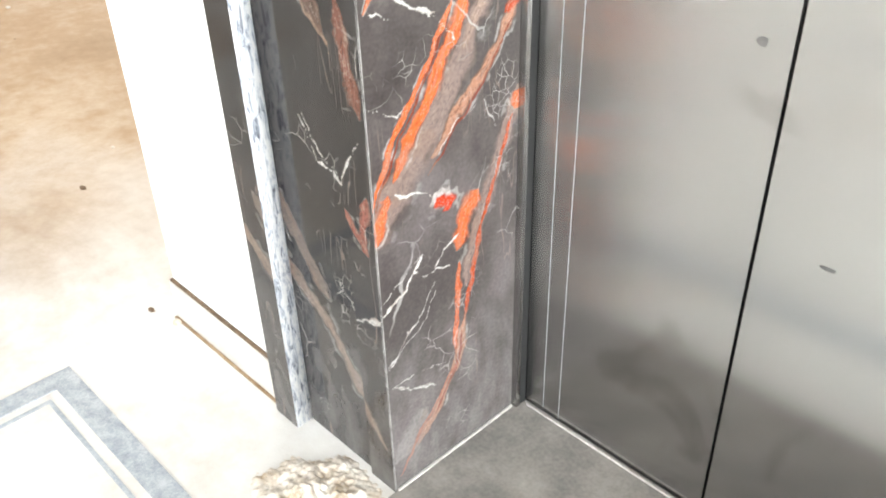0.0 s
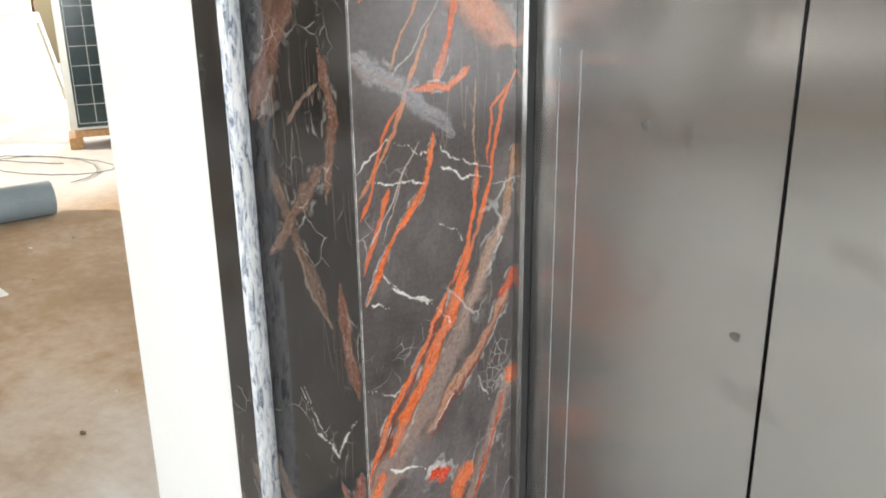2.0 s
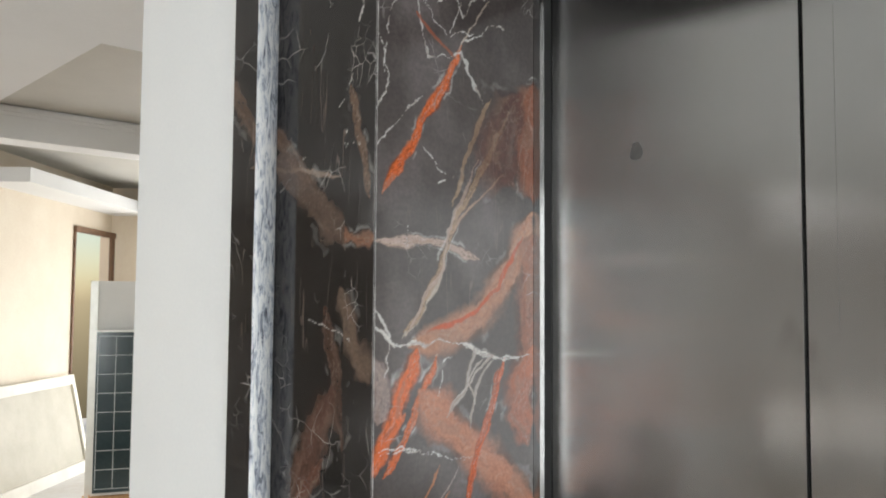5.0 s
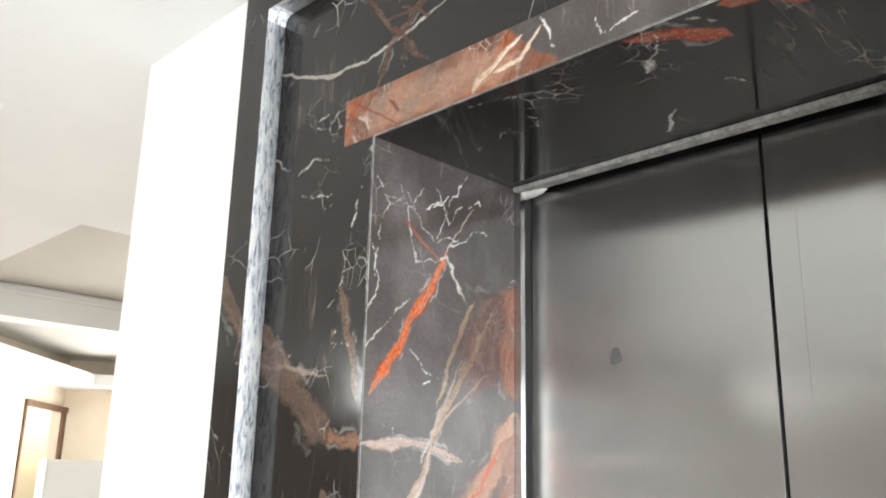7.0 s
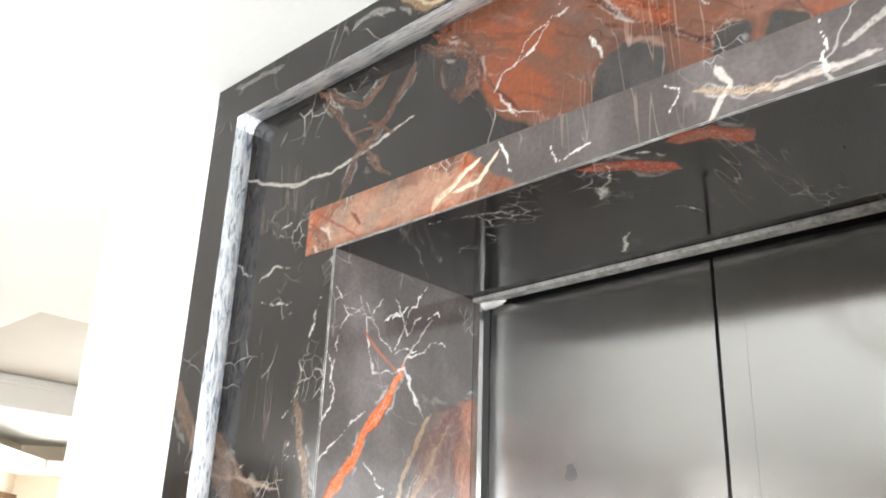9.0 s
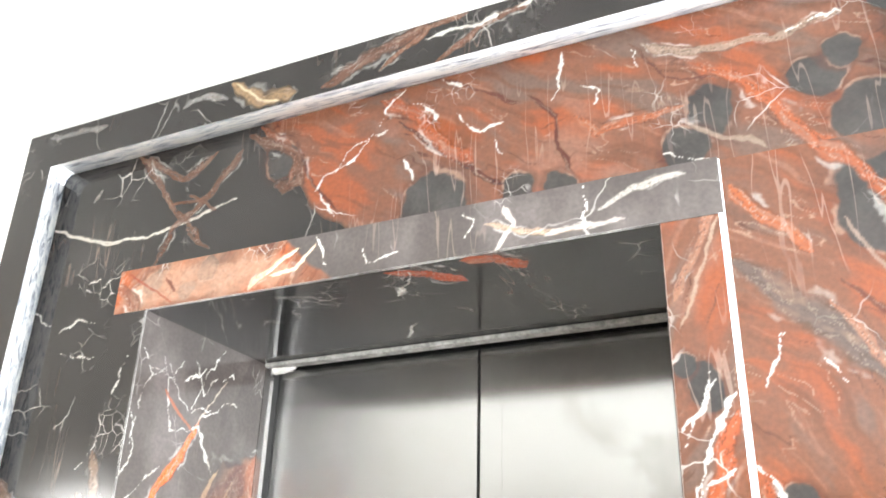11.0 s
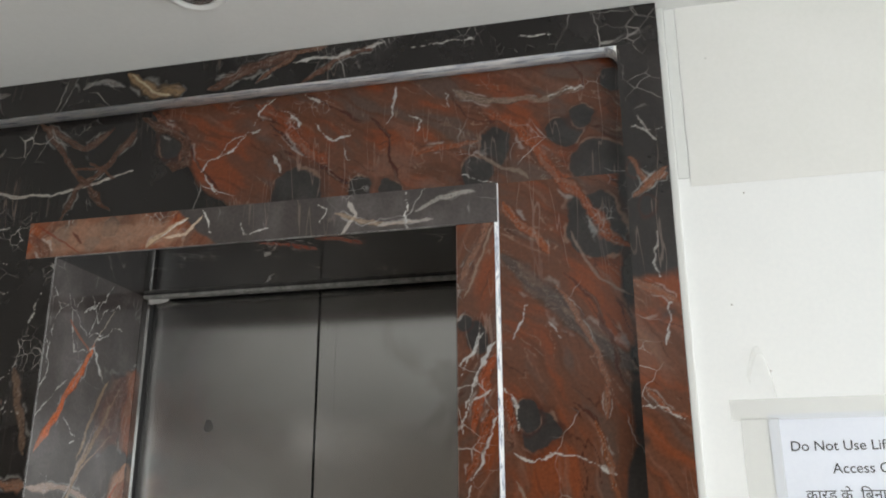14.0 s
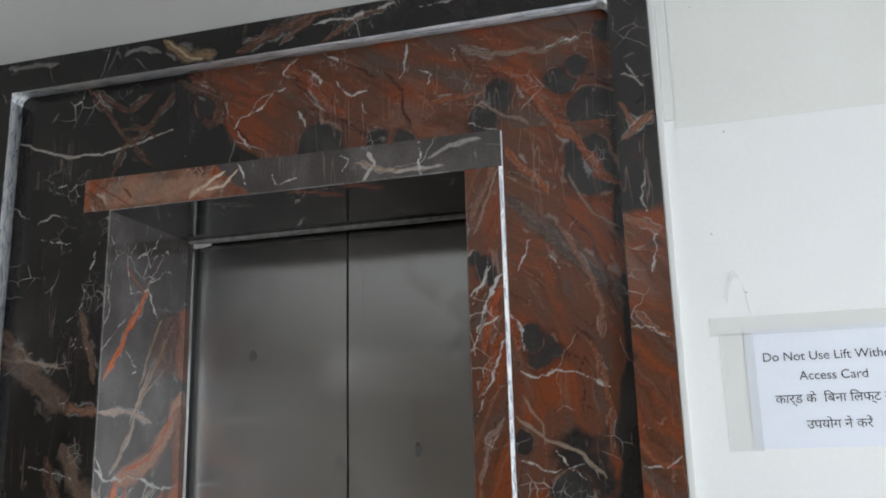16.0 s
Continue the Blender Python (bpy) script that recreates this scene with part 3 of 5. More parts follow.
            here = col[box_]
            col[box_] = here + (np.array(WHITE) - here) * halo[..., None]
            f = f * (1 - 0.55 * calm * smooth(0.3, 0.6, fbm(s * length * 10, side * d * (1.3 / half), seed + 30)))
        here = col[box_]
        col[box_] = here + (inner - here) * f[..., None]
    if dusty:
        # plaster dust settled on the foot of the stone
        f = smooth(0.55, 0.0, v + 0.12 * fbm(u * 5, v * 5, seed + 70)) * (0.45 + 0.5 * fbm(u * 22, v * 9, seed + 71))
        col = mix(col, (0.4, 0.38, 0.37), np.clip(f, 0, 1) * 0.45)
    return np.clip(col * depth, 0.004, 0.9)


def slab(name, parent, origin, eu, ev, nu_len, nv_len, back, step, colour, mats=None, raw=(), label="", raw_mat=None):
    """A stone slab: a fine face that carries its own veining, and plain sides. back: vector from the face to its rear.
    raw: which sides (0 v-min, 1 u-max, 2 v-max, 3 u-min) are sawn."""
    nu, nv = max(2, int(round(nu_len / step)) + 1), max(2, int(round(nv_len / step)) + 1)
    gu, gv = np.meshgrid(np.linspace(0, nu_len, nu), np.linspace(0, nv_len, nv))
    o, eu_, ev_, bk = (np.array(a, float) for a in (origin, eu, ev, back))
    pts = o + gu[..., None] * eu_ + gv[..., None] * ev_
    col = colour(gu, gv)
    idx = np.arange(nu * nv).reshape(nv, nu)
    corners = np.array([idx[0, 0], idx[0, -1], idx[-1, -1], idx[-1, 0]])
    flat = pts.reshape(-1, 3)
    n0 = len(flat)
    # sides have corner points of their own, for hard edges
    extra = np.concatenate([flat[corners], flat[corners] + bk])
    co = np.concatenate([flat, extra])
    quads = np.stack([idx[:-1, :-1], idx[:-1, 1:], idx[1:, 1:], idx[1:, :-1]], -1).reshape(-1, 4)
    if np.dot(np.cross(eu_, ev_), bk) > 0:
        quads = quads[:, ::-1]
    side = [[n0 + i, n0 + (i + 1) % 4, n0 + 4 + (i + 1) % 4, n0 + 4 + i] for i in range(4)] + [[n0 + 4, n0 + 5, n0 + 6, n0 + 7]]
    allq = np.concatenate([quads, np.array(side)])
    me = bpy.data.meshes.new(name)
    me.vertices.add(len(co))
    me.vertices.foreach_set("co", co.ravel())
    me.loops.add(allq.size)
    me.loops.foreach_set("vertex_index", allq.ravel().astype(np.int32))
    me.polygons.add(len(allq))
    me.polygons.foreach_set("loop_start", np.arange(0, allq.size, 4, dtype=np.int32))
    me.materials.append(MARBLE)
    me.materials.append(raw_mat or RAW)
    mi = np.zeros(len(allq), np.int32)
    for r in raw:
        mi[len(quads) + r] = 1
    me.polygons.foreach_set("material_index", mi)
    at = me.color_attributes.new("vein_colour", "FLOAT_COLOR", "POINT")
    rgba = np.ones((len(co), 4), np.float32)
    rgba[:n0, :3] = col.reshape(-1, 3)
    rgba[n0:, :3] = rgba[np.concatenate([corners, corners]), :3]
    at.data.foreach_set("color", rgba.ravel())
    where = np.zeros((len(co), 3), np.float32)
    where[:n0, 0], where[:n0, 1], where[:, 2] = gu.ravel(), gv.ravel(), 1.7 * float(o[0]) + 2.3 * float(o[2])
    where[n0:n0 + 4, :2], where[n0 + 4:, :2] = where[corners, :2], where[corners, :2]
    me.attributes.new("slab_place", "FLOAT_VECTOR", "POINT").data.foreach_set("vector", where.ravel())
    me.update(calc_edges=True)
    ob = new(name, me)
    ob.parent = parent
    if label:
        ob["label"] = label
    return ob


STONE, WASH, FISSURE = (0.21, 0.15, 0.13), (0.24, 0.085, 0.05), (0.07, 0.014, 0.007)
VEINS, ISLANDS = collections.defaultdict(list), collections.defaultdict(list)


def vein(name, half, tint, strength, *points):
    """A bent vein of a slab, in that slab's own metres: half its width, its colour, how strongly it covers."""
    VEINS[name].append((points, half, tint, strength))


def island(name, u, v, radius):
    """A dark rounded fragment in the warm stone."""
    ISLANDS[name].append((u, v, radius))


vein("reveal", 0.036, STONE, 0.9, (0.27, 0.96), (0.2, 0.84), (0.12, 0.745), (0.04, 0.65), (-0.03, 0.56))
vein("reveal", 0.014, ORANGE, 1, (0.225, 0.95), (0.165, 0.86), (0.125, 0.79), (0.085, 0.735), (0.045, 0.68))
vein("reveal", 0.0065, ORANGE, 1, (0.19, 0.94), (0.13, 0.849), (0.081, 0.793), (0.042, 0.731), (0, 0.645))
vein("reveal", 0.0025, RUST, 1, (0.17, 0.9), (0.11, 0.81), (0.055, 0.73), (0.005, 0.64))
vein("reveal", 0.012, SALMON, 0.9, (0.33, 0.9), (0.28, 0.83), (0.2, 0.76), (0.13, 0.69))
vein("reveal", 0.0025, RUST, 0.9, (0.32, 0.87), (0.26, 0.8), (0.18, 0.72), (0.12, 0.66))
vein("reveal", 0.012, ORANGE, 0.9, (0.03, 0.655), (0.015, 0.62), (-0.01, 0.57))
vein("reveal", 0.02, STONE, 0.9, (0.335, 0.75), (0.3, 0.66), (0.27, 0.59), (0.235, 0.52), (0.2, 0.4))
vein("reveal", 0.014, ORANGE, 0.9, (0.335, 0.74), (0.325, 0.71))
vein("reveal", 0.006, (0.42, 0.06, 0.014), 1, (0.32, 0.7), (0.29, 0.62), (0.262, 0.56), (0.235, 0.49), (0.215, 0.4), (0.19, 0.3))
vein("reveal", 0.019, ORANGE, 1, (0.235, 0.585), (0.2, 0.55), (0.185, 0.49))
vein("reveal", 0.008, ORANGE, 0.9, (0.19, 0.46), (0.178, 0.36), (0.17, 0.25))
vein("reveal", 0.012, SALMON, 0.8, (0.2, 0.34), (0.17, 0.22), (0.12, 0.145), (0.06, 0.085))
vein("reveal", 0.003, RUST, 0.9, (0.19, 0.3), (0.165, 0.2), (0.11, 0.135))
vein("reveal", 0.019, (0.5, 0.46, 0.43), 0.8, (0.132, 0.622), (0.152, 0.6), (0.17, 0.6))
vein("reveal", 0.0135, (0.5, 0.035, 0.006), 1, (0.138, 0.612), (0.15, 0.598), (0.168, 0.592), (0.15, 0.582))
vein("reveal", 0.004, WHITE, 0.9, (0.04, 0.652), (0.09, 0.638), (0.13, 0.62))
vein("reveal", 0.007, WHITE, 1, (0.1, 0.515), (0.07, 0.48), (0.045, 0.455), (0, 0.43))
vein("reveal", 0.005, WHITE, 0.9, (0.185, 0.52), (0.15, 0.5), (0.12, 0.47))
vein("reveal", 0.004, WHITE, 0.7, (0.125, 0.444), (0.052, 0.359), (0.01, 0.32))
vein("reveal", 0.004, WHITE, 0.6, (0.125, 0.21), (0.06, 0.235), (0.018, 0.26))
vein("reveal", 0.0062, ORANGE, 1, (0.15, 1.19), (0.138, 1.133), (0.115, 1.093), (0.059, 1.028), (0.01, 0.95))
vein("reveal", 0.0045, ORANGE, 0.85, (0.06, 1.12), (0.035, 1.06), (0.012, 1))
vein("reveal", 0.0045, ORANGE, 0.95, (0.335, 1.27), (0.3, 1.21), (0.283, 1.13), (0.27, 1.07), (0.235, 0.99), (0.2, 0.92))
vein("reveal", 0.005, ORANGE, 0.95, (0.245, 1.13), (0.24, 1.06), (0.225, 1), (0.19, 0.93))
vein("reveal", 0.009, (0.3, 0.16, 0.09), 0.9, (0.335, 1.14), (0.318, 1.06), (0.29, 0.99), (0.24, 0.92))
vein("reveal", 0.0028, WHITE, 0.9, (0.02, 1.145), (0.07, 1.125), (0.13, 1.118))
vein("reveal", 0.0035, WHITE, 0.9, (0.17, 1.135), (0.21, 1.11), (0.26, 1.105))
vein("reveal", 0.0035, WHITE, 0.8, (0.06, 0.965), (0.1, 0.94), (0.15, 0.915))
vein("reveal", 0.012, (0.4, 0.05, 0.012), 0.9, (0.335, 0.93), (0.325, 0.9), (0.3, 0.885))
vein("reveal", 0.027, SALMON, 1, (0.33, 1.78), (0.29, 1.69), (0.22, 1.625), (0.15, 1.585), (0.07, 1.565))
vein("reveal", 0.004, (0.42, 0.06, 0.015), 0.9, (0.31, 1.74), (0.25, 1.655), (0.17, 1.603), (0.1, 1.585))
vein("reveal", 0.035, WASH, 0.95, (0.34, 1.75), (0.325, 1.62), (0.335, 1.5))
vein("reveal", 0.017, ORANGE, 1, (0.085, 1.56), (0.06, 1.515), (0.035, 1.455), (0, 1.39))
vein("reveal", 0.008, ORANGE, 0.9, (0.12, 1.55), (0.085, 1.48), (0.06, 1.43), (0.02, 1.38))
vein("reveal", 0.018, (0.34, 0.26, 0.24), 0.7, (0, 1.55), (0.02, 1.5), (0.01, 1.46))
vein("reveal", 0.033, (0.4, 0.165, 0.1), 1, (0.09, 1.5), (0.138, 1.45), (0.197, 1.405), (0.272, 1.355), (0.34, 1.3))
vein("reveal", 0.0065, (0.48, 0.08, 0.018), 1, (0.265, 1.545), (0.251, 1.5), (0.225, 1.44), (0.2, 1.38), (0.175, 1.31), (0.155, 1.25))
vein("reveal", 0.03, (0.36, 0.1, 0.045), 0.85, (0.335, 1.56), (0.3, 1.5), (0.32, 1.42))
vein("reveal", 0.006, ORANGE, 0.95, (0.23, 1.28), (0.18, 1.255), (0.104, 1.262))
vein("reveal", 0.0035, (0.4, 0.16, 0.08), 0.9, (0.15, 1.35), (0.11, 1.28), (0.07, 1.2), (0.045, 1.16), (0, 1.11))
vein("reveal", 0.007, WHITE, 0.9, (0, 1.6), (0.04, 1.565), (0.106, 1.57), (0.15, 1.572))
vein("reveal", 0.006, WHITE, 0.85, (0.15, 1.572), (0.207, 1.555), (0.25, 1.545), (0.33, 1.547))
vein("reveal", 0.003, WHITE, 0.8, (0, 1.63), (0.03, 1.58), (0.02, 1.52))
vein("reveal", 0.004, (0.36, 0.32, 0.29), 0.85, (0.2, 1.56), (0.18, 1.5), (0.14, 1.46))
vein("reveal", 0.003, (0.36, 0.32, 0.29), 0.85, (0.24, 1.54), (0.2, 1.5), (0.19, 1.44))
vein("reveal", 0.016, (0.2, 0.19, 0.2), 0.75, (0, 1.315), (0.061, 1.278), (0.127, 1.24), (0.2, 1.18))
vein("reveal", 0.006, (0.4, 0.34, 0.28), 0.9, (0.13, 1.68), (0.09, 1.62), (0.054, 1.577))
vein("reveal", 0.009, ORANGE, 1, (0.165, 2.03), (0.112, 1.935), (0.068, 1.869), (0.012, 1.785))
vein("reveal", 0.008, (0.4, 0.29, 0.25), 0.95, (0, 1.716), (0.075, 1.72), (0.138, 1.722), (0.21, 1.695))
vein("reveal", 0.006, TAN, 0.95, (0.274, 1.943), (0.222, 1.853), (0.161, 1.767), (0.126, 1.687), (0.082, 1.611), (0.055, 1.586))
vein("reveal", 0.004, TAN, 0.8, (0.23, 1.96), (0.18, 1.86), (0.15, 1.78))
vein("reveal", 0.04, WASH, 0.9, (0.34, 2), (0.32, 1.9), (0.335, 1.8))
vein("reveal", 0.003, WHITE, 0.8, (0.165, 2.03), (0.2, 2.06), (0.26, 2.08))
vein("reveal", 0.003, WHITE, 0.7, (0.06, 2.12), (0.1, 2), (0.165, 2.02), (0.22, 1.94))
vein("reveal", 0.003, WHITE, 0.7, (0.13, 2.14), (0.17, 2.08), (0.2, 2.12))
vein("reveal", 0.0016, WHITE, 0.7, (0.011, 1.413), (0.06, 1.417), (0.13, 1.401), (0.227, 1.386))
vein("reveal", 0.0022, (0.4, 0.16, 0.08), 0.9, (0.126, 1.391), (0.093, 1.337), (0.07, 1.286))
vein("reveal", 0.0015, (0.36, 0.3, 0.27), 0.7, (0.168, 1.386), (0.111, 1.309), (0.074, 1.279))
vein("reveal", 0.0018, (0.36, 0.2, 0.13), 0.8, (0.243, 1.266), (0.233, 1.2), (0.239, 1.123))
vein("reveal", 0.003, ORANGE, 0.9, (0.32, 1.25), (0.276, 1.209), (0.272, 1.124))
vein("reveal", 0.003, ORANGE, 0.9, (0.082, 1.236), (0.046, 1.194), (0.035, 1.133), (0.007, 1.082))
vein("reveal", 0.0016, WHITE, 0.8, (0.005, 1.152), (0.054, 1.192), (0.137, 1.16))
vein("reveal", 0.0016, WHITE, 0.8, (0.166, 1.166), (0.207, 1.136), (0.283, 1.114))
vein("reveal", 0.002, (0.4, 0.33, 0.3), 0.8, (0.019, 1.036), (0.07, 1.104), (0.099, 1.149))
vein("reveal", 0.004, ORANGE, 0.95, (0.186, 0.894), (0.224, 0.982), (0.245, 1.09))
vein("reveal", 0.014, (0.3, 0.2, 0.16), 0.7, (0.325, 1.049), (0.274, 0.969), (0.208, 0.854))
vein("reveal", 0.0014, WHITE, 0.8, (0.033, 0.999), (0.085, 0.948), (0.153, 0.906), (0.184, 0.873))
vein("reveal", 0.002, WHITE, 0.8, (0.02, 0.948), (0.061, 0.934))
vein("reveal", 0.0016, (0.4, 0.33, 0.3), 0.7, (0.044, 1.039), (0.094, 1.139), (0.122, 1.181))
vein("reveal", 0.0014, WHITE, 0.7, (0.156, 1.047), (0.196, 1.027), (0.217, 1))
vein("reveal", 0.0014, WHITE, 0.7, (0.002, 0.811), (0.058, 0.783), (0.079, 0.8))
vein("reveal", 0.0014, WHITE, 0.7, (0.007, 0.311), (0.043, 0.344), (0.089, 0.37), (0.127, 0.433))
vein("reveal", 0.0014, WHITE, 0.7, (0.008, 0.457), (0.053, 0.492), (0.097, 0.518))
vein("reveal", 0.0022, WHITE, 0.9, (0.095, 0.47), (0.14, 0.467), (0.163, 0.465))
vein("reveal", 0.0012, WHITE, 0.7, (0.014, 0.262), (0.072, 0.269), (0.144, 0.247))
vein("reveal", 0.03, (0.22, 0.2, 0.2), 0.6, (0.012, 0.08), (0.065, 0.143), (0.09, 0.162))
vein("reveal", 0.004, (0.3, 0.1, 0.06), 0.8, (0.015, 0.038), (0.076, 0.122), (0.128, 0.173), (0.181, 0.235))
vein("reveal", 0.0014, WHITE, 0.7, (0.138, 0.69), (0.192, 0.737), (0.247, 0.752), (0.282, 0.68))
vein("reveal", 0.003, (0.36, 0.27, 0.23), 0.9, (0.059, 1.577), (0.094, 1.638), (0.13, 1.681), (0.144, 1.745), (0.206, 1.857))
vein("reveal", 0.002, (0.36, 0.24, 0.18), 0.85, (0.139, 1.73), (0.197, 1.792), (0.258, 1.836))
vein("reveal", 0.002, WHITE, 0.8, (0.123, 1.494), (0.132, 1.536), (0.151, 1.55))
vein("reveal", 0.0025, (0.42, 0.37, 0.33), 0.85, (0.162, 1.486), (0.201, 1.521), (0.242, 1.549))
vein("reveal", 0.002, (0.42, 0.37, 0.33), 0.85, (0.202, 1.477), (0.186, 1.514), (0.216, 1.542))
vein("reveal", 0.004, ORANGE, 0.9, (0.034, 1.477), (0.051, 1.517), (0.077, 1.557))
vein("reveal", 0.003, ORANGE, 0.9, (0.005, 1.386), (0.034, 1.437), (0.06, 1.476))
vein("reveal", 0.006, (0.4, 0.07, 0.02), 0.9, (0.203, 1.397), (0.233, 1.468), (0.253, 1.527))
vein("reveal", 0.02, (0.3, 0.1, 0.06), 0.8, (0.331, 1.511), (0.287, 1.451), (0.322, 1.403))
vein("reveal", 0.0016, WHITE, 0.8, (0.005, 1.419), (0.051, 1.422), (0.115, 1.407), (0.193, 1.383))
vein("reveal", 0.0016, WHITE, 0.8, (0.006, 2.02), (0.022, 1.954), (-0.001, 1.895))
vein("reveal", 0.0014, WHITE, 0.8, (0.024, 2.102), (0.035, 2.076), (0.07, 2.1))
vein("reveal", 0.003, (0.3, 0.09, 0.05), 0.8, (0.071, 2.065), (0.111, 2.031), (0.151, 2.01))
vein("reveal", 0.0016, (0.4, 0.33, 0.28), 0.8, (0.151, 2.01), (0.21, 2.1), (0.23, 2.121))
vein("reveal", 0.002, WHITE, 0.9, (0.118, 2.091), (0.147, 2.11))
vein("reveal", 0.002, WHITE, 0.9, (0.12, 1.808), (0.138, 1.818))
vein("reveal", 0.0014, WHITE, 0.7, (0.058, 1.739), (0.064, 1.706))
vein("reveal", 0.05, (0.11, 0.045, 0.033), 0.7, (0.302, 1.971), (0.239, 1.875), (0.284, 1.827))
vein("reveal", 0.0017, WHITE, 0.8, (0.085, 2.085), (0.137, 2.041), (0.202, 2.064))
vein("reveal", 0.0017, WHITE, 0.8, (0.211, 2.177), (0.173, 2.116), (0.137, 2.041))
vein("reveal", 0.0017, WHITE, 0.7, (0.107, 2.129), (0.085, 2.085), (0.025, 2.098))
vein("reveal", 0.0017, WHITE, 0.7, (0.012, 1.962), (0.019, 2.016), (0.037, 2.092))
vein("reveal", 0.0017, WHITE, 0.7, (-0.001, 1.852), (0.039, 1.898), (0.094, 1.941))
vein("reveal", 0.0017, WHITE, 0.7, (0.111, 2.063), (0.071, 2.11))
vein("reveal", 0.0017, WHITE, 1, (0.214, 2.117), (0.234, 2.132), (0.249, 2.125))
vein("reveal", 0.0017, WHITE, 1, (0.134, 2.097), (0.172, 2.126))
vein("reveal", 0.0017, WHITE, 1, (0.012, 2.122), (0.024, 2.107))
vein("reveal", 0.0017, WHITE, 0.9, (0.087, 1.863), (0.136, 1.825), (0.148, 1.822))
vein("left_face", 0.016, (0.2, 0.07, 0.045), 0.8, (-0.48, 0.98), (-0.46, 0.86), (-0.44, 0.8))
vein("left_face", 0.004, (0.3, 0.2, 0.15), 0.8, (-0.6, 1), (-0.56, 0.93), (-0.5, 0.88))
vein("left_face", 0.02, (0.1, 0.05, 0.035), 0.8, (-0.56, 1.62), (-0.53, 1.5), (-0.5, 1.4))
vein("left_face", 0.01, (0.2, 0.12, 0.08), 0.8, (-0.49, 1.95), (-0.46, 1.86), (-0.44, 1.78))
vein("left_face", 0.02, (0.13, 0.075, 0.05), 0.85, (-0.86, 2.06), (-0.707, 1.908), (-0.587, 1.793), (-0.5, 1.71))
vein("left_face", 0.01, SALMON, 0.8, (-0.52, 1.73), (-0.43, 1.72))
vein("left_face", 0.03, (0.12, 0.052, 0.032), 0.85, (-0.538, 1.493), (-0.589, 1.429), (-0.627, 1.337), (-0.675, 1.185))
vein("left_face", 0.004, (0.4, 0.3, 0.24), 0.8, (-0.723, 1.853), (-0.63, 1.84), (-0.528, 1.822))
vein("left_face", 0.018, (0.24, 0.175, 0.14), 0.8, (-0.86, 0.53), (-0.696, 0.396), (-0.603, 0.325), (-0.445, 0.11))
vein("left_face", 0.003, WHITE, 0.8, (-0.616, 0.749), (-0.575, 0.681), (-0.513, 0.653), (-0.45, 0.75))
vein("left_face", 0.026, (0.2, 0.135, 0.1), 0.85, (-0.52, 1.648), (-0.48, 1.58), (-0.44, 1.52))
vein("left_face", 0.012, WHITE, 0.8, (-0.512, 0.385), (-0.43, 0.427))
vein("left_face", 0.012, (0.3, 0.1, 0.07), 0.8, (-0.5, 0.62), (-0.46, 0.56), (-0.44, 0.66))
vein("left_face", 0.016, (0.15, 0.085, 0.06), 0.7, (-0.66, 1.12), (-0.6, 1.02), (-0.52, 0.9))
vein("left_face", 0.014, (0.2, 0.09, 0.055), 0.8, (-0.5, 1.32), (-0.47, 1.22), (-0.5, 1.1))
vein("left_face", 0.002, WHITE, 0.85, (-0.636, 2.169), (-0.591, 2.189), (-0.544, 2.177))
vein("left_face", 0.002, WHITE, 0.85, (-0.632, 2.137), (-0.582, 2.117), (-0.537, 2.117))
vein("left_face", 0.002, WHITE, 0.85, (-0.711, 2.218), (-0.672, 2.188), (-0.647, 2.187))
vein("left_face", 0.002, WHITE, 0.85, (-0.543, 1.924), (-0.503, 1.946), (-0.478, 1.969))
vein("left_face", 0.002, WHITE, 0.85, (-0.472, 2.039), (-0.462, 2.083), (-0.451, 2.108))
vein("left_face", 0.002, WHITE, 0.85, (-0.522, 1.869), (-0.49, 1.892))
vein("left_face", 0.002, WHITE, 0.85, (-0.624, 1.86), (-0.651, 1.835), (-0.695, 1.81))
vein("left_face", 0.002, WHITE, 0.85, (-0.507, 1.859), (-0.481, 1.866), (-0.46, 1.856))
vein("left_face", 0.002, WHITE, 0.85, (-0.584, 2.259), (-0.539, 2.269))
vein("left_face", 0.03, (0.13, 0.085, 0.065), 0.8, (-0.713, 1.871), (-0.605, 1.791), (-0.52, 1.727))
vein("left_face", 0.028, (0.12, 0.055, 0.04), 0.8, (-0.543, 1.499), (-0.586, 1.411), (-0.659, 1.283), (-0.702, 1.206))
vein("left_face", 0.002, WHITE, 0.8, (-0.612, 1.605), (-0.555, 1.594), (-0.479, 1.573))
vein("left_face", 0.02, (0.17, 0.075, 0.05), 0.8, (-0.565, 1.394), (-0.642, 1.305), (-0.702, 1.193))
vein("left_face", 0.016, (0.18, 0.095, 0.065), 0.8, (-0.518, 1.148), (-0.585, 1.074), (-0.675, 0.972))
vein("left_face", 0.004, (0.25, 0.17, 0.13), 0.8, (-0.6, 1.2), (-0.553, 1.243), (-0.516, 1.269))
vein("left_face", 0.024, (0.17, 0.13, 0.11), 0.8, (-0.732, 0.572), (-0.656, 0.472), (-0.594, 0.387))
vein("left_face", 0.0018, WHITE, 0.8, (-0.608, 0.759), (-0.569, 0.697), (-0.515, 0.653))
vein("lintel", 0.011, (0.2, 0.18, 0.17), 0.8, (-0.613, 2.438), (-0.609, 2.435))
vein("lintel", 0.004, (0.5, 0.46, 0.42), 0.9, (-0.71, 2.385), (-0.56, 2.33), (-0.43, 2.33), (-0.279, 2.365))
vein("lintel", 0.005, FISSURE, 1, (0.036, 2.438), (0.107, 2.371), (0.179, 2.314), (0.208, 2.291))
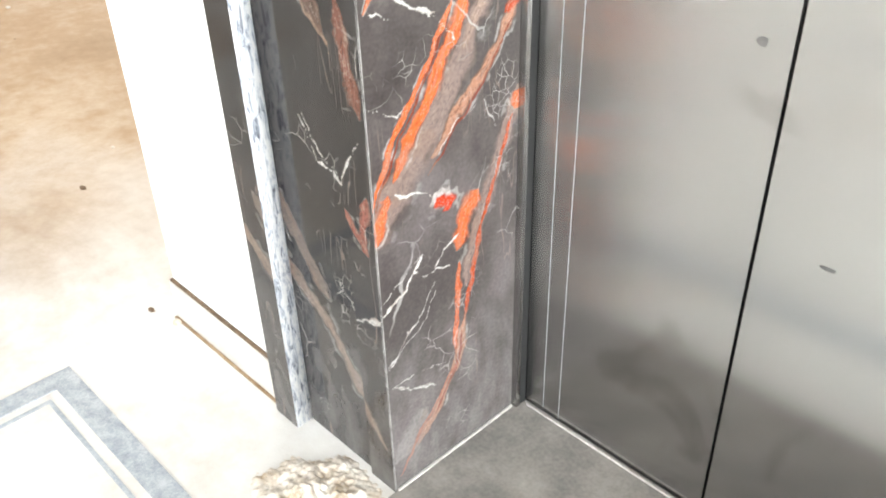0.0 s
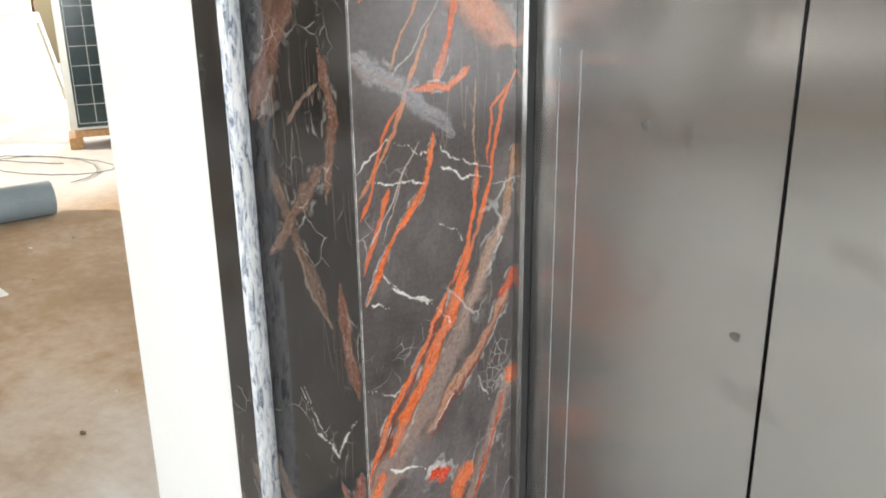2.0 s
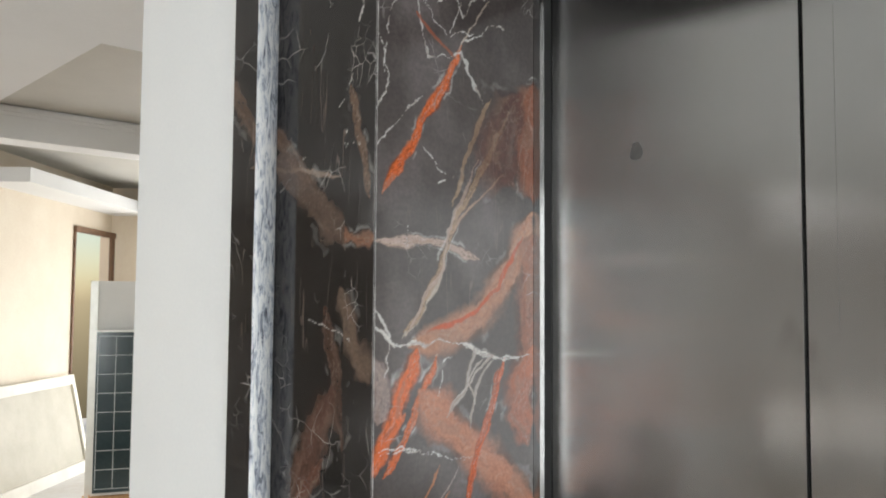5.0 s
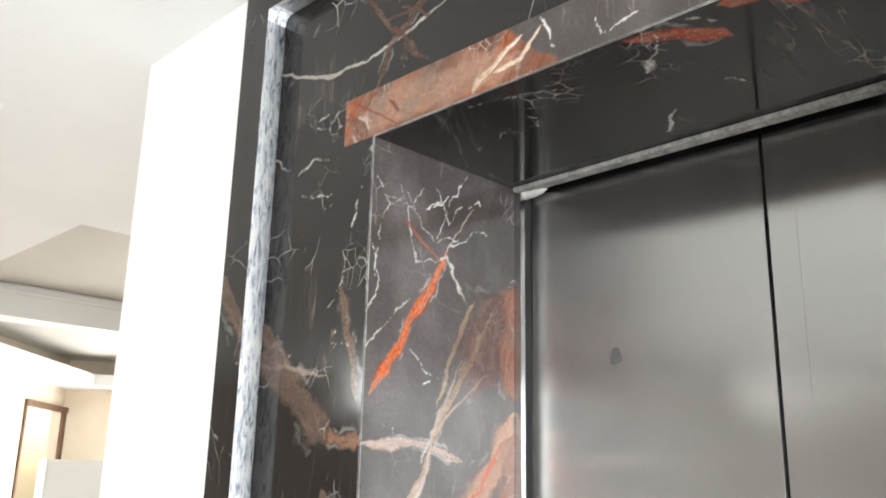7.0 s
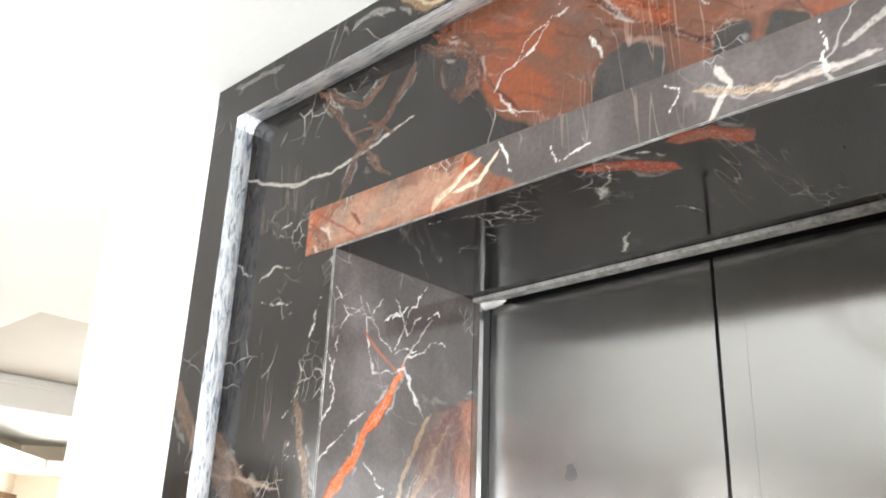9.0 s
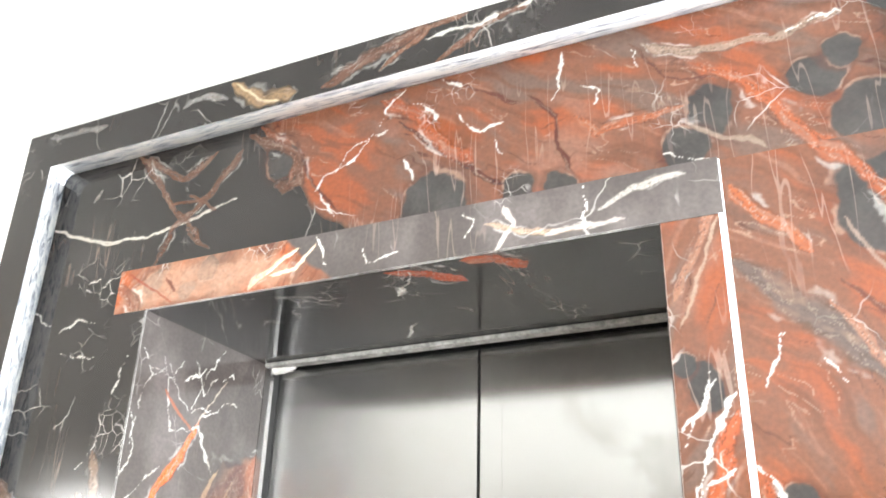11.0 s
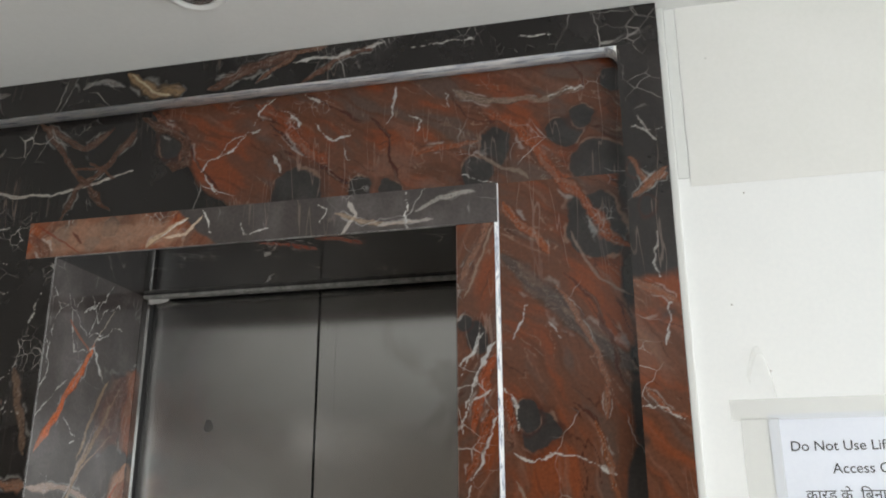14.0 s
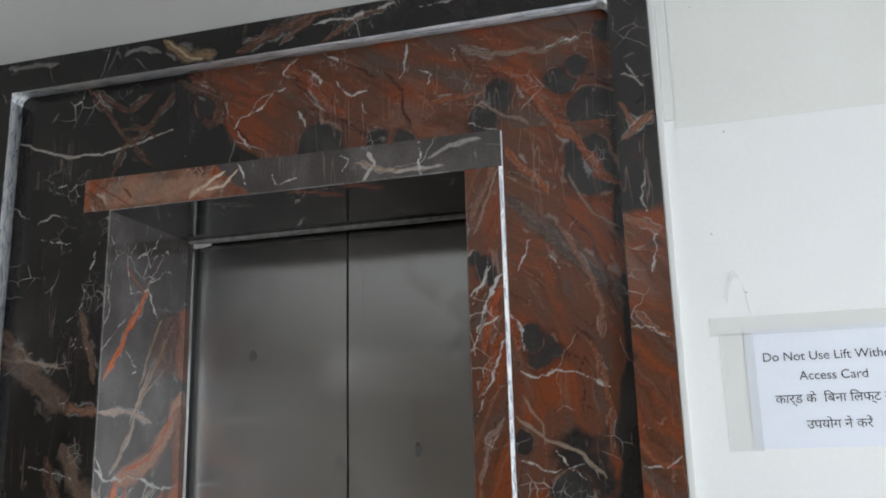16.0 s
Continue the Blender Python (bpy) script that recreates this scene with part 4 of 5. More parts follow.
vein("lintel", 0.004, FISSURE, 1, (0.25, 2.433), (0.289, 2.387), (0.293, 2.33), (0.32, 2.276))
vein("lintel", 0.003, FISSURE, 0.9, (-0.231, 2.488), (-0.151, 2.422), (-0.121, 2.359), (-0.065, 2.298))
vein("lintel", 0.003, FISSURE, 0.9, (0.1, 2.503), (0.18, 2.458), (0.243, 2.419))
vein("lintel", 0.0025, FISSURE, 0.8, (0.399, 2.48), (0.452, 2.411), (0.523, 2.385))
vein("lintel", 0.003, FISSURE, 0.9, (0.651, 2.502), (0.68, 2.461), (0.675, 2.438))
vein("lintel", 0.012, (0.3, 0.07, 0.022), 0.9, (0.505, 2.403), (0.55, 2.375), (0.584, 2.324), (0.624, 2.259), (0.664, 2.225), (0.707, 2.146), (0.741, 2.12))
vein("lintel", 0.008, (0.3, 0.08, 0.03), 0.8, (0.318, 2.376), (0.353, 2.342), (0.397, 2.349), (0.47, 2.358))
vein("lintel", 0.012, (0.27, 0.06, 0.02), 0.8, (-0.003, 2.491), (0.07, 2.439), (0.117, 2.375), (0.162, 2.336))
vein("lintel", 0.007, (0.25, 0.18, 0.14), 0.85, (0.419, 2.47), (0.468, 2.442), (0.544, 2.435), (0.609, 2.429), (0.678, 2.446))
vein("lintel", 0.004, (0.25, 0.19, 0.15), 0.8, (0.473, 2.328), (0.518, 2.292), (0.546, 2.288), (0.571, 2.265))
vein("lintel", 0.009, (0.2, 0.06, 0.03), 0.85, (-0.241, 2.498), (-0.192, 2.458), (-0.156, 2.411), (-0.17, 2.377))
vein("lintel", 0.003, WHITE, 0.95, (-0.113, 2.341), (-0.098, 2.368), (-0.053, 2.386), (-0.015, 2.421), (0.036, 2.426))
vein("lintel", 0.0022, WHITE, 0.95, (-0.009, 2.427), (0.01, 2.471), (0.043, 2.496))
vein("lintel", 0.005, WHITE, 0.95, (0.056, 2.47), (0.091, 2.453), (0.104, 2.428))
vein("lintel", 0.005, WHITE, 0.95, (0.046, 2.367), (0.067, 2.329))
vein("lintel", 0.003, WHITE, 0.95, (0.126, 2.431), (0.171, 2.385), (0.208, 2.396))
vein("lintel", 0.003, WHITE, 0.95, (0.106, 2.498), (0.146, 2.474))
vein("lintel", 0.004, WHITE, 0.95, (0.287, 2.408), (0.302, 2.462), (0.309, 2.497))
vein("lintel", 0.0025, WHITE, 0.95, (-0.107, 2.34), (-0.079, 2.297))
vein("lintel", 0.004, WHITE, 0.95, (0.195, 2.367), (0.211, 2.338))
vein("lintel", 0.002, WHITE, 0.95, (-0.015, 2.421), (-0.043, 2.414), (-0.086, 2.367))
vein("lintel", 0.002, WHITE, 0.95, (0.333, 2.429), (0.358, 2.409), (0.348, 2.388))
vein("lintel", 0.003, WHITE, 0.95, (0.609, 2.429), (0.681, 2.45))
vein("lintel", 0.002, WHITE, 0.95, (0.439, 2.286), (0.471, 2.275), (0.503, 2.263))
vein("lintel", 0.002, WHITE, 0.95, (0.399, 2.48), (0.413, 2.433))
vein("lintel", 0.009, (0.1, 0.04, 0.024), 0.85, (-0.272, 2.461), (-0.33, 2.391), (-0.405, 2.335), (-0.438, 2.264))
vein("lintel", 0.008, (0.1, 0.04, 0.024), 0.85, (-0.502, 2.494), (-0.4, 2.427), (-0.336, 2.467))
vein("lintel", 0.007, (0.1, 0.04, 0.024), 0.85, (-0.529, 2.521), (-0.423, 2.383), (-0.321, 2.279))
vein("lintel", 0.013, (0.1, 0.04, 0.024), 0.85, (-0.261, 2.488), (-0.165, 2.427), (-0.142, 2.369), (-0.197, 2.371))
vein("lintel", 0.004, (0.1, 0.04, 0.024), 0.85, (-0.383, 2.395), (-0.314, 2.35))
vein("lintel", 0.004, (0.1, 0.04, 0.024), 0.85, (-0.423, 2.383), (-0.342, 2.38))
vein("right_face", 0.02, (0.085, 0.066, 0.058), 0.8, (0.512, 2.122), (0.559, 2.068), (0.622, 2.011), (0.687, 1.941), (0.747, 1.897))
vein("right_face", 0.009, (0.32, 0.08, 0.025), 0.9, (0.515, 2.222), (0.557, 2.17), (0.601, 2.115))
vein("right_face", 0.012, (0.28, 0.065, 0.02), 0.9, (0.584, 2.324), (0.624, 2.259), (0.664, 2.225), (0.707, 2.146), (0.741, 2.12))
vein("right_face", 0.004, FISSURE, 0.8, (0.627, 2.081), (0.672, 2.025), (0.704, 1.956), (0.715, 1.876))
vein("right_face", 0.006, (0.3, 0.12, 0.07), 0.7, (0.609, 2.056), (0.659, 1.975), (0.69, 1.892), (0.69, 1.815))
vein("right_face", 0.003, (0.28, 0.2, 0.16), 0.7, (0.642, 2.161), (0.655, 2.115), (0.691, 2.058), (0.743, 2.029))
vein("right_face", 0.003, WHITE, 0.9, (0.554, 2.028), (0.542, 1.994), (0.526, 1.955))
vein("right_face", 0.003, WHITE, 0.7, (0.596, 1.995), (0.618, 1.96))
vein("right_face", 0.006, WHITE, 0.9, (0.509, 1.874), (0.53, 1.841), (0.534, 1.801))
vein("right_face", 0.01, (0.28, 0.06, 0.02), 0.9, (0.513, 1.857), (0.521, 1.825), (0.521, 1.801))
vein("right_face", 0.005, WHITE, 0.85, (0.585, 1.765), (0.644, 1.749), (0.706, 1.723))
vein("right_face", 0.004, WHITE, 0.85, (0.522, 1.765), (0.562, 1.744), (0.596, 1.766))
vein("right_face", 0.003, FISSURE, 0.85, (0.626, 1.848), (0.67, 1.819), (0.68, 1.773))
vein("right_face", 0.004, (0.34, 0.26, 0.2), 0.85, (0.514, 1.678), (0.572, 1.629), (0.635, 1.606), (0.679, 1.554))
vein("right_face", 0.003, WHITE, 0.85, (0.516, 1.588), (0.585, 1.571), (0.645, 1.59))
vein("right_face", 0.003, WHITE, 0.85, (0.588, 1.612), (0.612, 1.576), (0.653, 1.554))
vein("right_face", 0.003, (0.3, 0.22, 0.17), 0.85, (0.527, 1.715), (0.563, 1.66), (0.566, 1.618))
vein("right_face", 0.006, (0.26, 0.08, 0.03), 0.85, (0.67, 1.817), (0.695, 1.708), (0.693, 1.605))
vein("right_face", 0.003, WHITE, 0.85, (0.556, 2.024), (0.531, 1.967))
vein("right_strip", 0.012, (0.36, 0.075, 0.022), 0.95, (0.495, 1.935), (0.478, 1.889), (0.464, 1.841), (0.458, 1.8))
vein("right_strip", 0.0045, WHITE, 0.95, (0.497, 1.956), (0.464, 1.898), (0.443, 1.849), (0.441, 1.8))
vein("right_strip", 0.003, WHITE, 0.9, (0.471, 1.983), (0.452, 1.936), (0.43, 1.912))
vein("right_strip", 0.006, (0.3, 0.13, 0.08), 0.8, (0.498, 2.201), (0.459, 2.128), (0.435, 2.074))
vein("right_strip", 0.0025, (0.34, 0.24, 0.18), 0.8, (0.499, 2.181), (0.467, 2.109), (0.443, 2.037))
vein("right_strip", 0.004, WHITE, 0.85, (0.485, 1.872), (0.45, 1.851), (0.44, 1.818))
vein("right_strip", 0.004, WHITE, 0.85, (0.501, 1.826), (0.47, 1.761), (0.438, 1.675))
vein("right_strip", 0.008, (0.3, 0.07, 0.024), 0.85, (0.493, 1.837), (0.468, 1.783), (0.443, 1.718))
vein("right_strip", 0.003, WHITE, 0.85, (0.476, 1.975), (0.434, 1.898))
vein("right_strip", 0.006, (0.32, 0.2, 0.15), 0.85, (0.488, 1.673), (0.453, 1.611), (0.439, 1.548))
vein("border", 0.016, (0.3, 0.19, 0.1), 0.85, (-0.284, 2.575), (-0.213, 2.52), (-0.146, 2.524))
vein("border", 0.003, (0.55, 0.45, 0.3), 0.9, (-0.277, 2.574), (-0.22, 2.527), (-0.181, 2.509))
vein("border", 0.014, (0.13, 0.055, 0.035), 0.85, (-0.091, 2.513), (0.011, 2.557), (0.101, 2.578))
vein("border", 0.006, (0.2, 0.09, 0.055), 0.85, (0.014, 2.52), (0.102, 2.572), (0.168, 2.578))
vein("border", 0.006, (0.16, 0.07, 0.045), 0.85, (0.116, 2.504), (0.191, 2.55), (0.276, 2.57))
vein("border", 0.004, WHITE, 0.9, (0.089, 2.555), (0.191, 2.555), (0.295, 2.574))
vein("border", 0.004, WHITE, 0.95, (0.564, 2.548), (0.592, 2.545), (0.624, 2.542))
vein("border", 0.006, (0.3, 0.29, 0.29), 0.7, (-0.391, 2.554), (-0.347, 2.567), (-0.292, 2.548))
vein("border", 0.006, (0.3, 0.29, 0.29), 0.6, (-0.724, 2.57), (-0.649, 2.564), (-0.577, 2.561))
vein("border", 0.002, WHITE, 0.8, (0.349, 2.551), (0.42, 2.558), (0.479, 2.556))
vein("border", 0.006, (0.26, 0.09, 0.04), 0.85, (0.751, 2.273), (0.782, 2.221), (0.819, 2.232))
vein("border", 0.006, (0.26, 0.09, 0.04), 0.85, (0.82, 2.246), (0.782, 2.218), (0.756, 2.198))
vein("border", 0.002, WHITE, 0.8, (0.762, 2.331), (0.819, 2.329))
vein("border", 0.0025, WHITE, 0.8, (0.769, 2.357), (0.804, 2.304))
vein("border", 0.008, (0.28, 0.1, 0.05), 0.85, (0.745, 2.043), (0.786, 2.024), (0.817, 2.006))
vein("border", 0.005, (0.3, 0.08, 0.03), 0.85, (0.752, 1.862), (0.783, 1.828), (0.819, 1.809))
vein("border", 0.004, WHITE, 0.85, (0.804, 2.006), (0.804, 1.967), (0.79, 1.928))
vein("border", 0.003, WHITE, 0.85, (0.749, 1.831), (0.783, 1.828), (0.811, 1.804))
vein("border", 0.003, WHITE, 0.7, (0.796, 2.141), (0.786, 2.073), (0.788, 2.044))
vein("border", 0.004, (0.28, 0.08, 0.03), 0.85, (0.743, 1.624), (0.77, 1.588), (0.822, 1.572))
vein("border", 0.003, WHITE, 0.8, (0.749, 1.574), (0.789, 1.578), (0.824, 1.592))
vein("head_strip", 0.045, (0.33, 0.19, 0.13), 0.6, (-0.46, 2.22), (-0.3, 2.215), (-0.14, 2.21))
vein("head_strip", 0.012, (0.13, 0.05, 0.03), 0.8, (-0.5, 2.24), (-0.46, 2.2), (-0.44, 2.18))
vein("head_strip", 0.0055, (0.5, 0.36, 0.25), 0.9, (-0.218, 2.187), (-0.171, 2.221), (-0.13, 2.245))
vein("head_strip", 0.0033, (0.55, 0.42, 0.32), 0.9, (-0.181, 2.202), (-0.129, 2.209), (-0.1, 2.242))
vein("head_strip", 0.0021, WHITE, 0.9, (-0.191, 2.201), (-0.15, 2.232), (-0.13, 2.243))
vein("head_strip", 0.0021, RUST, 0.9, (-0.482, 2.257), (-0.421, 2.217), (-0.365, 2.184))
vein("head_strip", 0.0028, WHITE, 0.9, (-0.1, 2.255), (-0.085, 2.229), (-0.069, 2.203))
vein("head_strip", 0.0028, FISSURE, 0.8, (-0.396, 2.234), (-0.367, 2.203))
vein("head_strip", 0.0039, (0.4, 0.36, 0.33), 0.9, (0.214, 2.25), (0.229, 2.218), (0.204, 2.182))
vein("head_strip", 0.005, (0.3, 0.22, 0.16), 0.8, (0.185, 2.227), (0.233, 2.206), (0.294, 2.193), (0.351, 2.195))
vein("head_strip", 0.0044, (0.34, 0.31, 0.29), 0.75, (0.276, 2.193), (0.323, 2.195), (0.387, 2.198))
vein("head_strip", 0.0028, WHITE, 0.95, (0.331, 2.232), (0.33, 2.192))
vein("head_strip", 0.0014, WHITE, 0.8, (-0.012, 2.22), (-0.003, 2.195), (0.052, 2.208))
vein("head_strip", 0.0014, WHITE, 0.8, (0.151, 2.193), (0.167, 2.232), (0.14, 2.254))
vein("head_strip", 0.0055, (0.32, 0.3, 0.28), 0.7, (0.349, 2.216), (0.397, 2.241), (0.463, 2.244))
vein("head_strip", 0.0021, WHITE, 0.9, (0.328, 2.254), (0.336, 2.212))
vein("soffit", 0.016, (0.36, 0.05, 0.015), 0.95, (0.02, 0.01), (0.082, 0.039), (0.124, 0.081))
vein("soffit", 0.02, (0.34, 0.06, 0.02), 0.9, (0.144, 0.011), (0.193, 0.025), (0.223, 0.068))
vein("soffit", 0.005, WHITE, 0.9, (-0.004, 0.099), (0.039, 0.058), (0.057, 0.022))
vein("soffit", 0.005, WHITE, 0.9, (0.098, 0.014), (0.116, 0.021), (0.123, 0.042))
vein("soffit", 0.004, WHITE, 0.8, (-0.03, 0.225), (-0.055, 0.248), (-0.085, 0.284))
vein("soffit", 0.004, WHITE, 0.7, (0.045, 0.185), (0.07, 0.181), (0.079, 0.207))
vein("soffit", 0.002, WHITE, 0.5, (-0.242, 0.02), (-0.158, 0.046), (-0.086, 0.082))
island("lintel", 0.504, 2.345, 0.03)
island("lintel", 0.466, 2.293, 0.031)
island("lintel", 0.101, 2.28, 0.051)
island("lintel", 0.296, 2.273, 0.022)
island("lintel", 0.701, 2.274, 0.051)
island("lintel", -0.188, 2.425, 0.032)
island("lintel", 0.233, 2.276, 0.023)
island("lintel", 0.636, 2.363, 0.03)
island("lintel", 0.665, 2.39, 0.019)
island("lintel", 0.727, 2.448, 0.023)
island("right_face", 0.572, 1.798, 0.033)
island("right_face", 0.555, 1.824, 0.022)
island("right_face", 0.609, 1.525, 0.038)
island("right_face", 0.529, 1.63, 0.022)
island("right_face", 0.681, 2.169, 0.056)
island("right_strip", 0.466, 1.97, 0.021)
island("right_strip", 0.441, 1.993, 0.014)
island("border", 0.762, 2.253, 0.014)
island("border", 0.77, 2.179, 0.015)
island("head_strip", -0.423, 2.232, 0.02)
island("head_strip", -0.307, 2.234, 0.019)
island("head_strip", -0.342, 2.206, 0.013)

surround = empty("lift_surround", "polished brown-grey and orange veined marble lift surround", "door surround")
S = 0.0025
FRONT = -0.03
PANEL_Y = 0.010
LOW = 1.4                            # under this the surround was cut from plainer slabs

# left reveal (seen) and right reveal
# lighter ground: the bright, hazy look of this reveal put into its colour
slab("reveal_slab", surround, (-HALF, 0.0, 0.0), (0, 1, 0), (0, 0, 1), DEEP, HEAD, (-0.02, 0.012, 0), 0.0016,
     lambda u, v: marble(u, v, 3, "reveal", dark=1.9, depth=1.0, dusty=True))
slab("reveal_slab", surround, (HALF, 0.0, 0.0), (0, 1, 0), (0, 0, 1), DEEP, HEAD, (0.02, 0.012, 0), 0.008,
     lambda u, v: marble(u + 3, v, 4))
# darkest ground: shade of the underside put into the stone's colour
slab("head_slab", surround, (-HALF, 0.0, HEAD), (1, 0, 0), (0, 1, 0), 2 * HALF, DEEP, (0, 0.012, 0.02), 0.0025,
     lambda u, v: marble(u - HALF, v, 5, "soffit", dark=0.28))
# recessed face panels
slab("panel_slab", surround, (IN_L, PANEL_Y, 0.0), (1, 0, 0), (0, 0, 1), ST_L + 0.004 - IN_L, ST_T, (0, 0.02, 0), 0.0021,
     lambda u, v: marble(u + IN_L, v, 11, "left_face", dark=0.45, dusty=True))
slab("panel_slab", surround, (IN_L, PANEL_Y, ST_T), (1, 0, 0), (0, 0, 1), IN_R - IN_L, IN_T - ST_T, (0, 0.02, 0), 0.0018,
     lambda u, v: marble(u + IN_L, v + ST_T, 12, "lintel", 1.1 * smooth(-0.1, 0.1, u + IN_L + 0.16 - 0.8 * (2.4 - v - ST_T)) - 0.5 * smooth(0.68, 0.745, u + IN_L), 0.5, slanted(0.5, 0.6)))
BEND = curved(0.25, 1.65)
for z0, z1, st in ((0.0, LOW, 0.012), (LOW, ST_T, 0.0019)):
    slab("panel_slab", surround, (ST_R - 0.004, PANEL_Y, z0), (1, 0, 0), (0, 0, 1), IN_R - ST_R + 0.004, z1 - z0, (0, 0.02, 0), st,
         lambda u, v: marble(u + ST_R - 0.004, v + z0, 13, "right_face", 0.95 - 0.4 * smooth(1.9, 1.6, v + z0) - 0.5 * smooth(0.7, 0.745, u + ST_R), 0.7, BEND))
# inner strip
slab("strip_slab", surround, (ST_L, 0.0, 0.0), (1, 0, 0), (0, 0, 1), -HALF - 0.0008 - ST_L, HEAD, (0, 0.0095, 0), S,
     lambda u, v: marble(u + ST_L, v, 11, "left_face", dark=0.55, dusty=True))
slab("strip_slab", surround, (ST_L, 0.0, HEAD + 0.0008), (1, 0, 0), (0, 0, 1), ST_R - ST_L, ST_T - HEAD - 0.0008, (0, 0.0095, 0), 0.0019,
     lambda u, v: marble(u + ST_L, v + HEAD, 15, "head_strip", 0.74 * smooth(-0.03, -0.1, u + ST_L + v), 1.5, slanted(-0.9), 1.1), raw=(2,))
for z0, z1, st in ((0.0, LOW, 0.012), (LOW, HEAD, 0.0019)):
    slab("strip_slab", surround, (HALF + 0.0008, 0.0, z0), (1, 0, 0), (0, 0, 1), ST_R - 0.0068 - HALF, z1 - z0, (0, 0.0095, 0), st,
         lambda u, v: marble(u + HALF, v + z0, 16, "right_strip", 0.95 - 0.4 * smooth(1.9, 1.7, v + z0), 0.75, slanted(-1.1)))
part("sawn_arris", prism([(ST_R - 0.006, 0.0), (ST_R + 0.001, 0.0035), (ST_R + 0.001, 0.0095), (ST_R - 0.006, 0.0095)], "z", 0.0, ST_T - 0.001), RAW, surround, "white sawn marble edge")
# thin pale bevels: the arris highlight is put into their colour
for x in (-HALF, HALF):
    s_ = 1 if x > 0 else -1
    part("glint_arris", prism([(x + s_ * 0.0016, -0.0003), (x - s_ * 0.0003, 0.0014), (x - s_ * 0.0003, 0.0022), (x + s_ * 0.0022, 0.0022)], "z", 0.006, HEAD - 0.0005), PALE_ARRIS, surround, "pale marble edge, polish highlight put into the colour")
part("glint_arris", prism([(-0.0003, HEAD + 0.0014), (0.0012, HEAD - 0.0003), (0.002, HEAD - 0.0003), (0.002, HEAD + 0.002)], "x", -HALF, HALF), PALE_ARRIS, surround, "pale marble edge, polish highlight put into the colour")
# raised outer border
TH = -FRONT + PANEL_Y - 0.0005
slab("border_slab", surround, (OUT_L, FRONT, 0.0), (1, 0, 0), (0, 0, 1), IN_L - OUT_L, IN_T, (0, TH, 0), S,
     lambda u, v: marble(u + OUT_L, v, 11, "left_face", dark=0.55, dusty=True), raw=(1, 3))
slab("border_slab", surround, (OUT_L, FRONT, IN_T), (1, 0, 0), (0, 0, 1), OUT_R - OUT_L, CEIL - 0.001 - IN_T, (0, TH, 0), 0.0019,
     lambda u, v: marble(u + OUT_L, v + IN_T, 18, "border", dark=0.5), raw=(0,), raw_mat=RAW_H)
for z0, z1, st in ((0.0, LOW, 0.012), (LOW, IN_T, 0.0019)):
    slab("border_slab", surround, (IN_R, FRONT, z0), (1, 0, 0), (0, 0, 1), OUT_R - IN_R, z1 - z0, (0, TH, 0), st,
         lambda u, v: marble(u + IN_R, v + z0, 19, "border", 0.25 + 0.4 * smooth(2.12, 2.0, v + z0), 0.85, slanted(0.9)), raw=(3,))
for sx, x in ((1, IN_L), (-1, IN_R)):
    pts = [(x, IN_T), (x + sx * 0.022, IN_T)] + [(x + sx * 0.022 * (1 - math.sin(a)), IN_T - 0.022 * (1 - math.cos(a))) for a in (0.4, 0.8, 1.2)] + [(x, IN_T - 0.022)]
    part("corner_fillet", prism(pts, "y", FRONT + 0.001, PANEL_Y - 0.001), RAW, surround, "white rough corner filler")
part("backing", box(ST_L - 0.2, -HALF - 0.021, PANEL_Y + 0.021, 0.5, 0, HEAD + 0.02), CEMENT, surround)
part("backing", box(HALF + 0.021, ST_R + 0.2, PANEL_Y + 0.021, 0.5, 0, HEAD + 0.02), CEMENT, surround)
part("backing", box(OUT_L + 0.02, OUT_R - 0.02, PANEL_Y + 0.021, 0.5, HEAD + 0.021, CEIL - 0.002), CEMENT, surround)

# ---- lift ----
lf = empty("lift_entrance", "brushed stainless steel lift entrance casing in the reveal", "lift entrance")
brushed(part("frame_jamb", box(-HALF - 0.018, -HALF + 0.014, DEEP + 0.0005, DEEP + 0.012, 0, HEAD - 0.004, 0.0003), STEEL_TRIM, lf))
brushed(part("frame_jamb", box(HALF - 0.014, HALF + 0.018, DEEP + 0.0005, DEEP + 0.012, 0, HEAD - 0.004, 0.0003), STEEL_TRIM, lf))
# black bar stands in for the shaded gap over the doors
brushed(part("frame_head", box(-HALF + 0.006, HALF - 0.006, DEEP + 0.0125, DOOR_Y - 0.012, HEAD - 0.004, HEAD + 0.03, 0.001), DARK_GAP, lf))
part("mortar_joint", box(-HALF + 0.006, HALF - 0.006, DEEP - 0.012, DEEP + 0.012, HEAD - 0.009, HEAD - 0.0005, 0.003), MORTAR, lf, "rough grey mortar joint under the marble")
# black strips added where only a shaded gap shows beside the doors
for x0, x1 in ((-HALF - 0.018, -HALF + 0.0125), (HALF - 0.0125, HALF + 0.018)):
    part("gap_strip", box(x0, x1, DEEP + 0.0122, DOOR_Y - 0.002, 0, HEAD - 0.004), DARK_GAP, lf, "black strip put in for the shaded gap beside the lift door")
part("shaft_lining", box(-HALF - 0.1, HALF + 0.1, DOOR_Y + 0.035, DOOR_Y + 0.1, 0, HEAD + 0.1), DARK_GAP, lf)
CX = 0.019
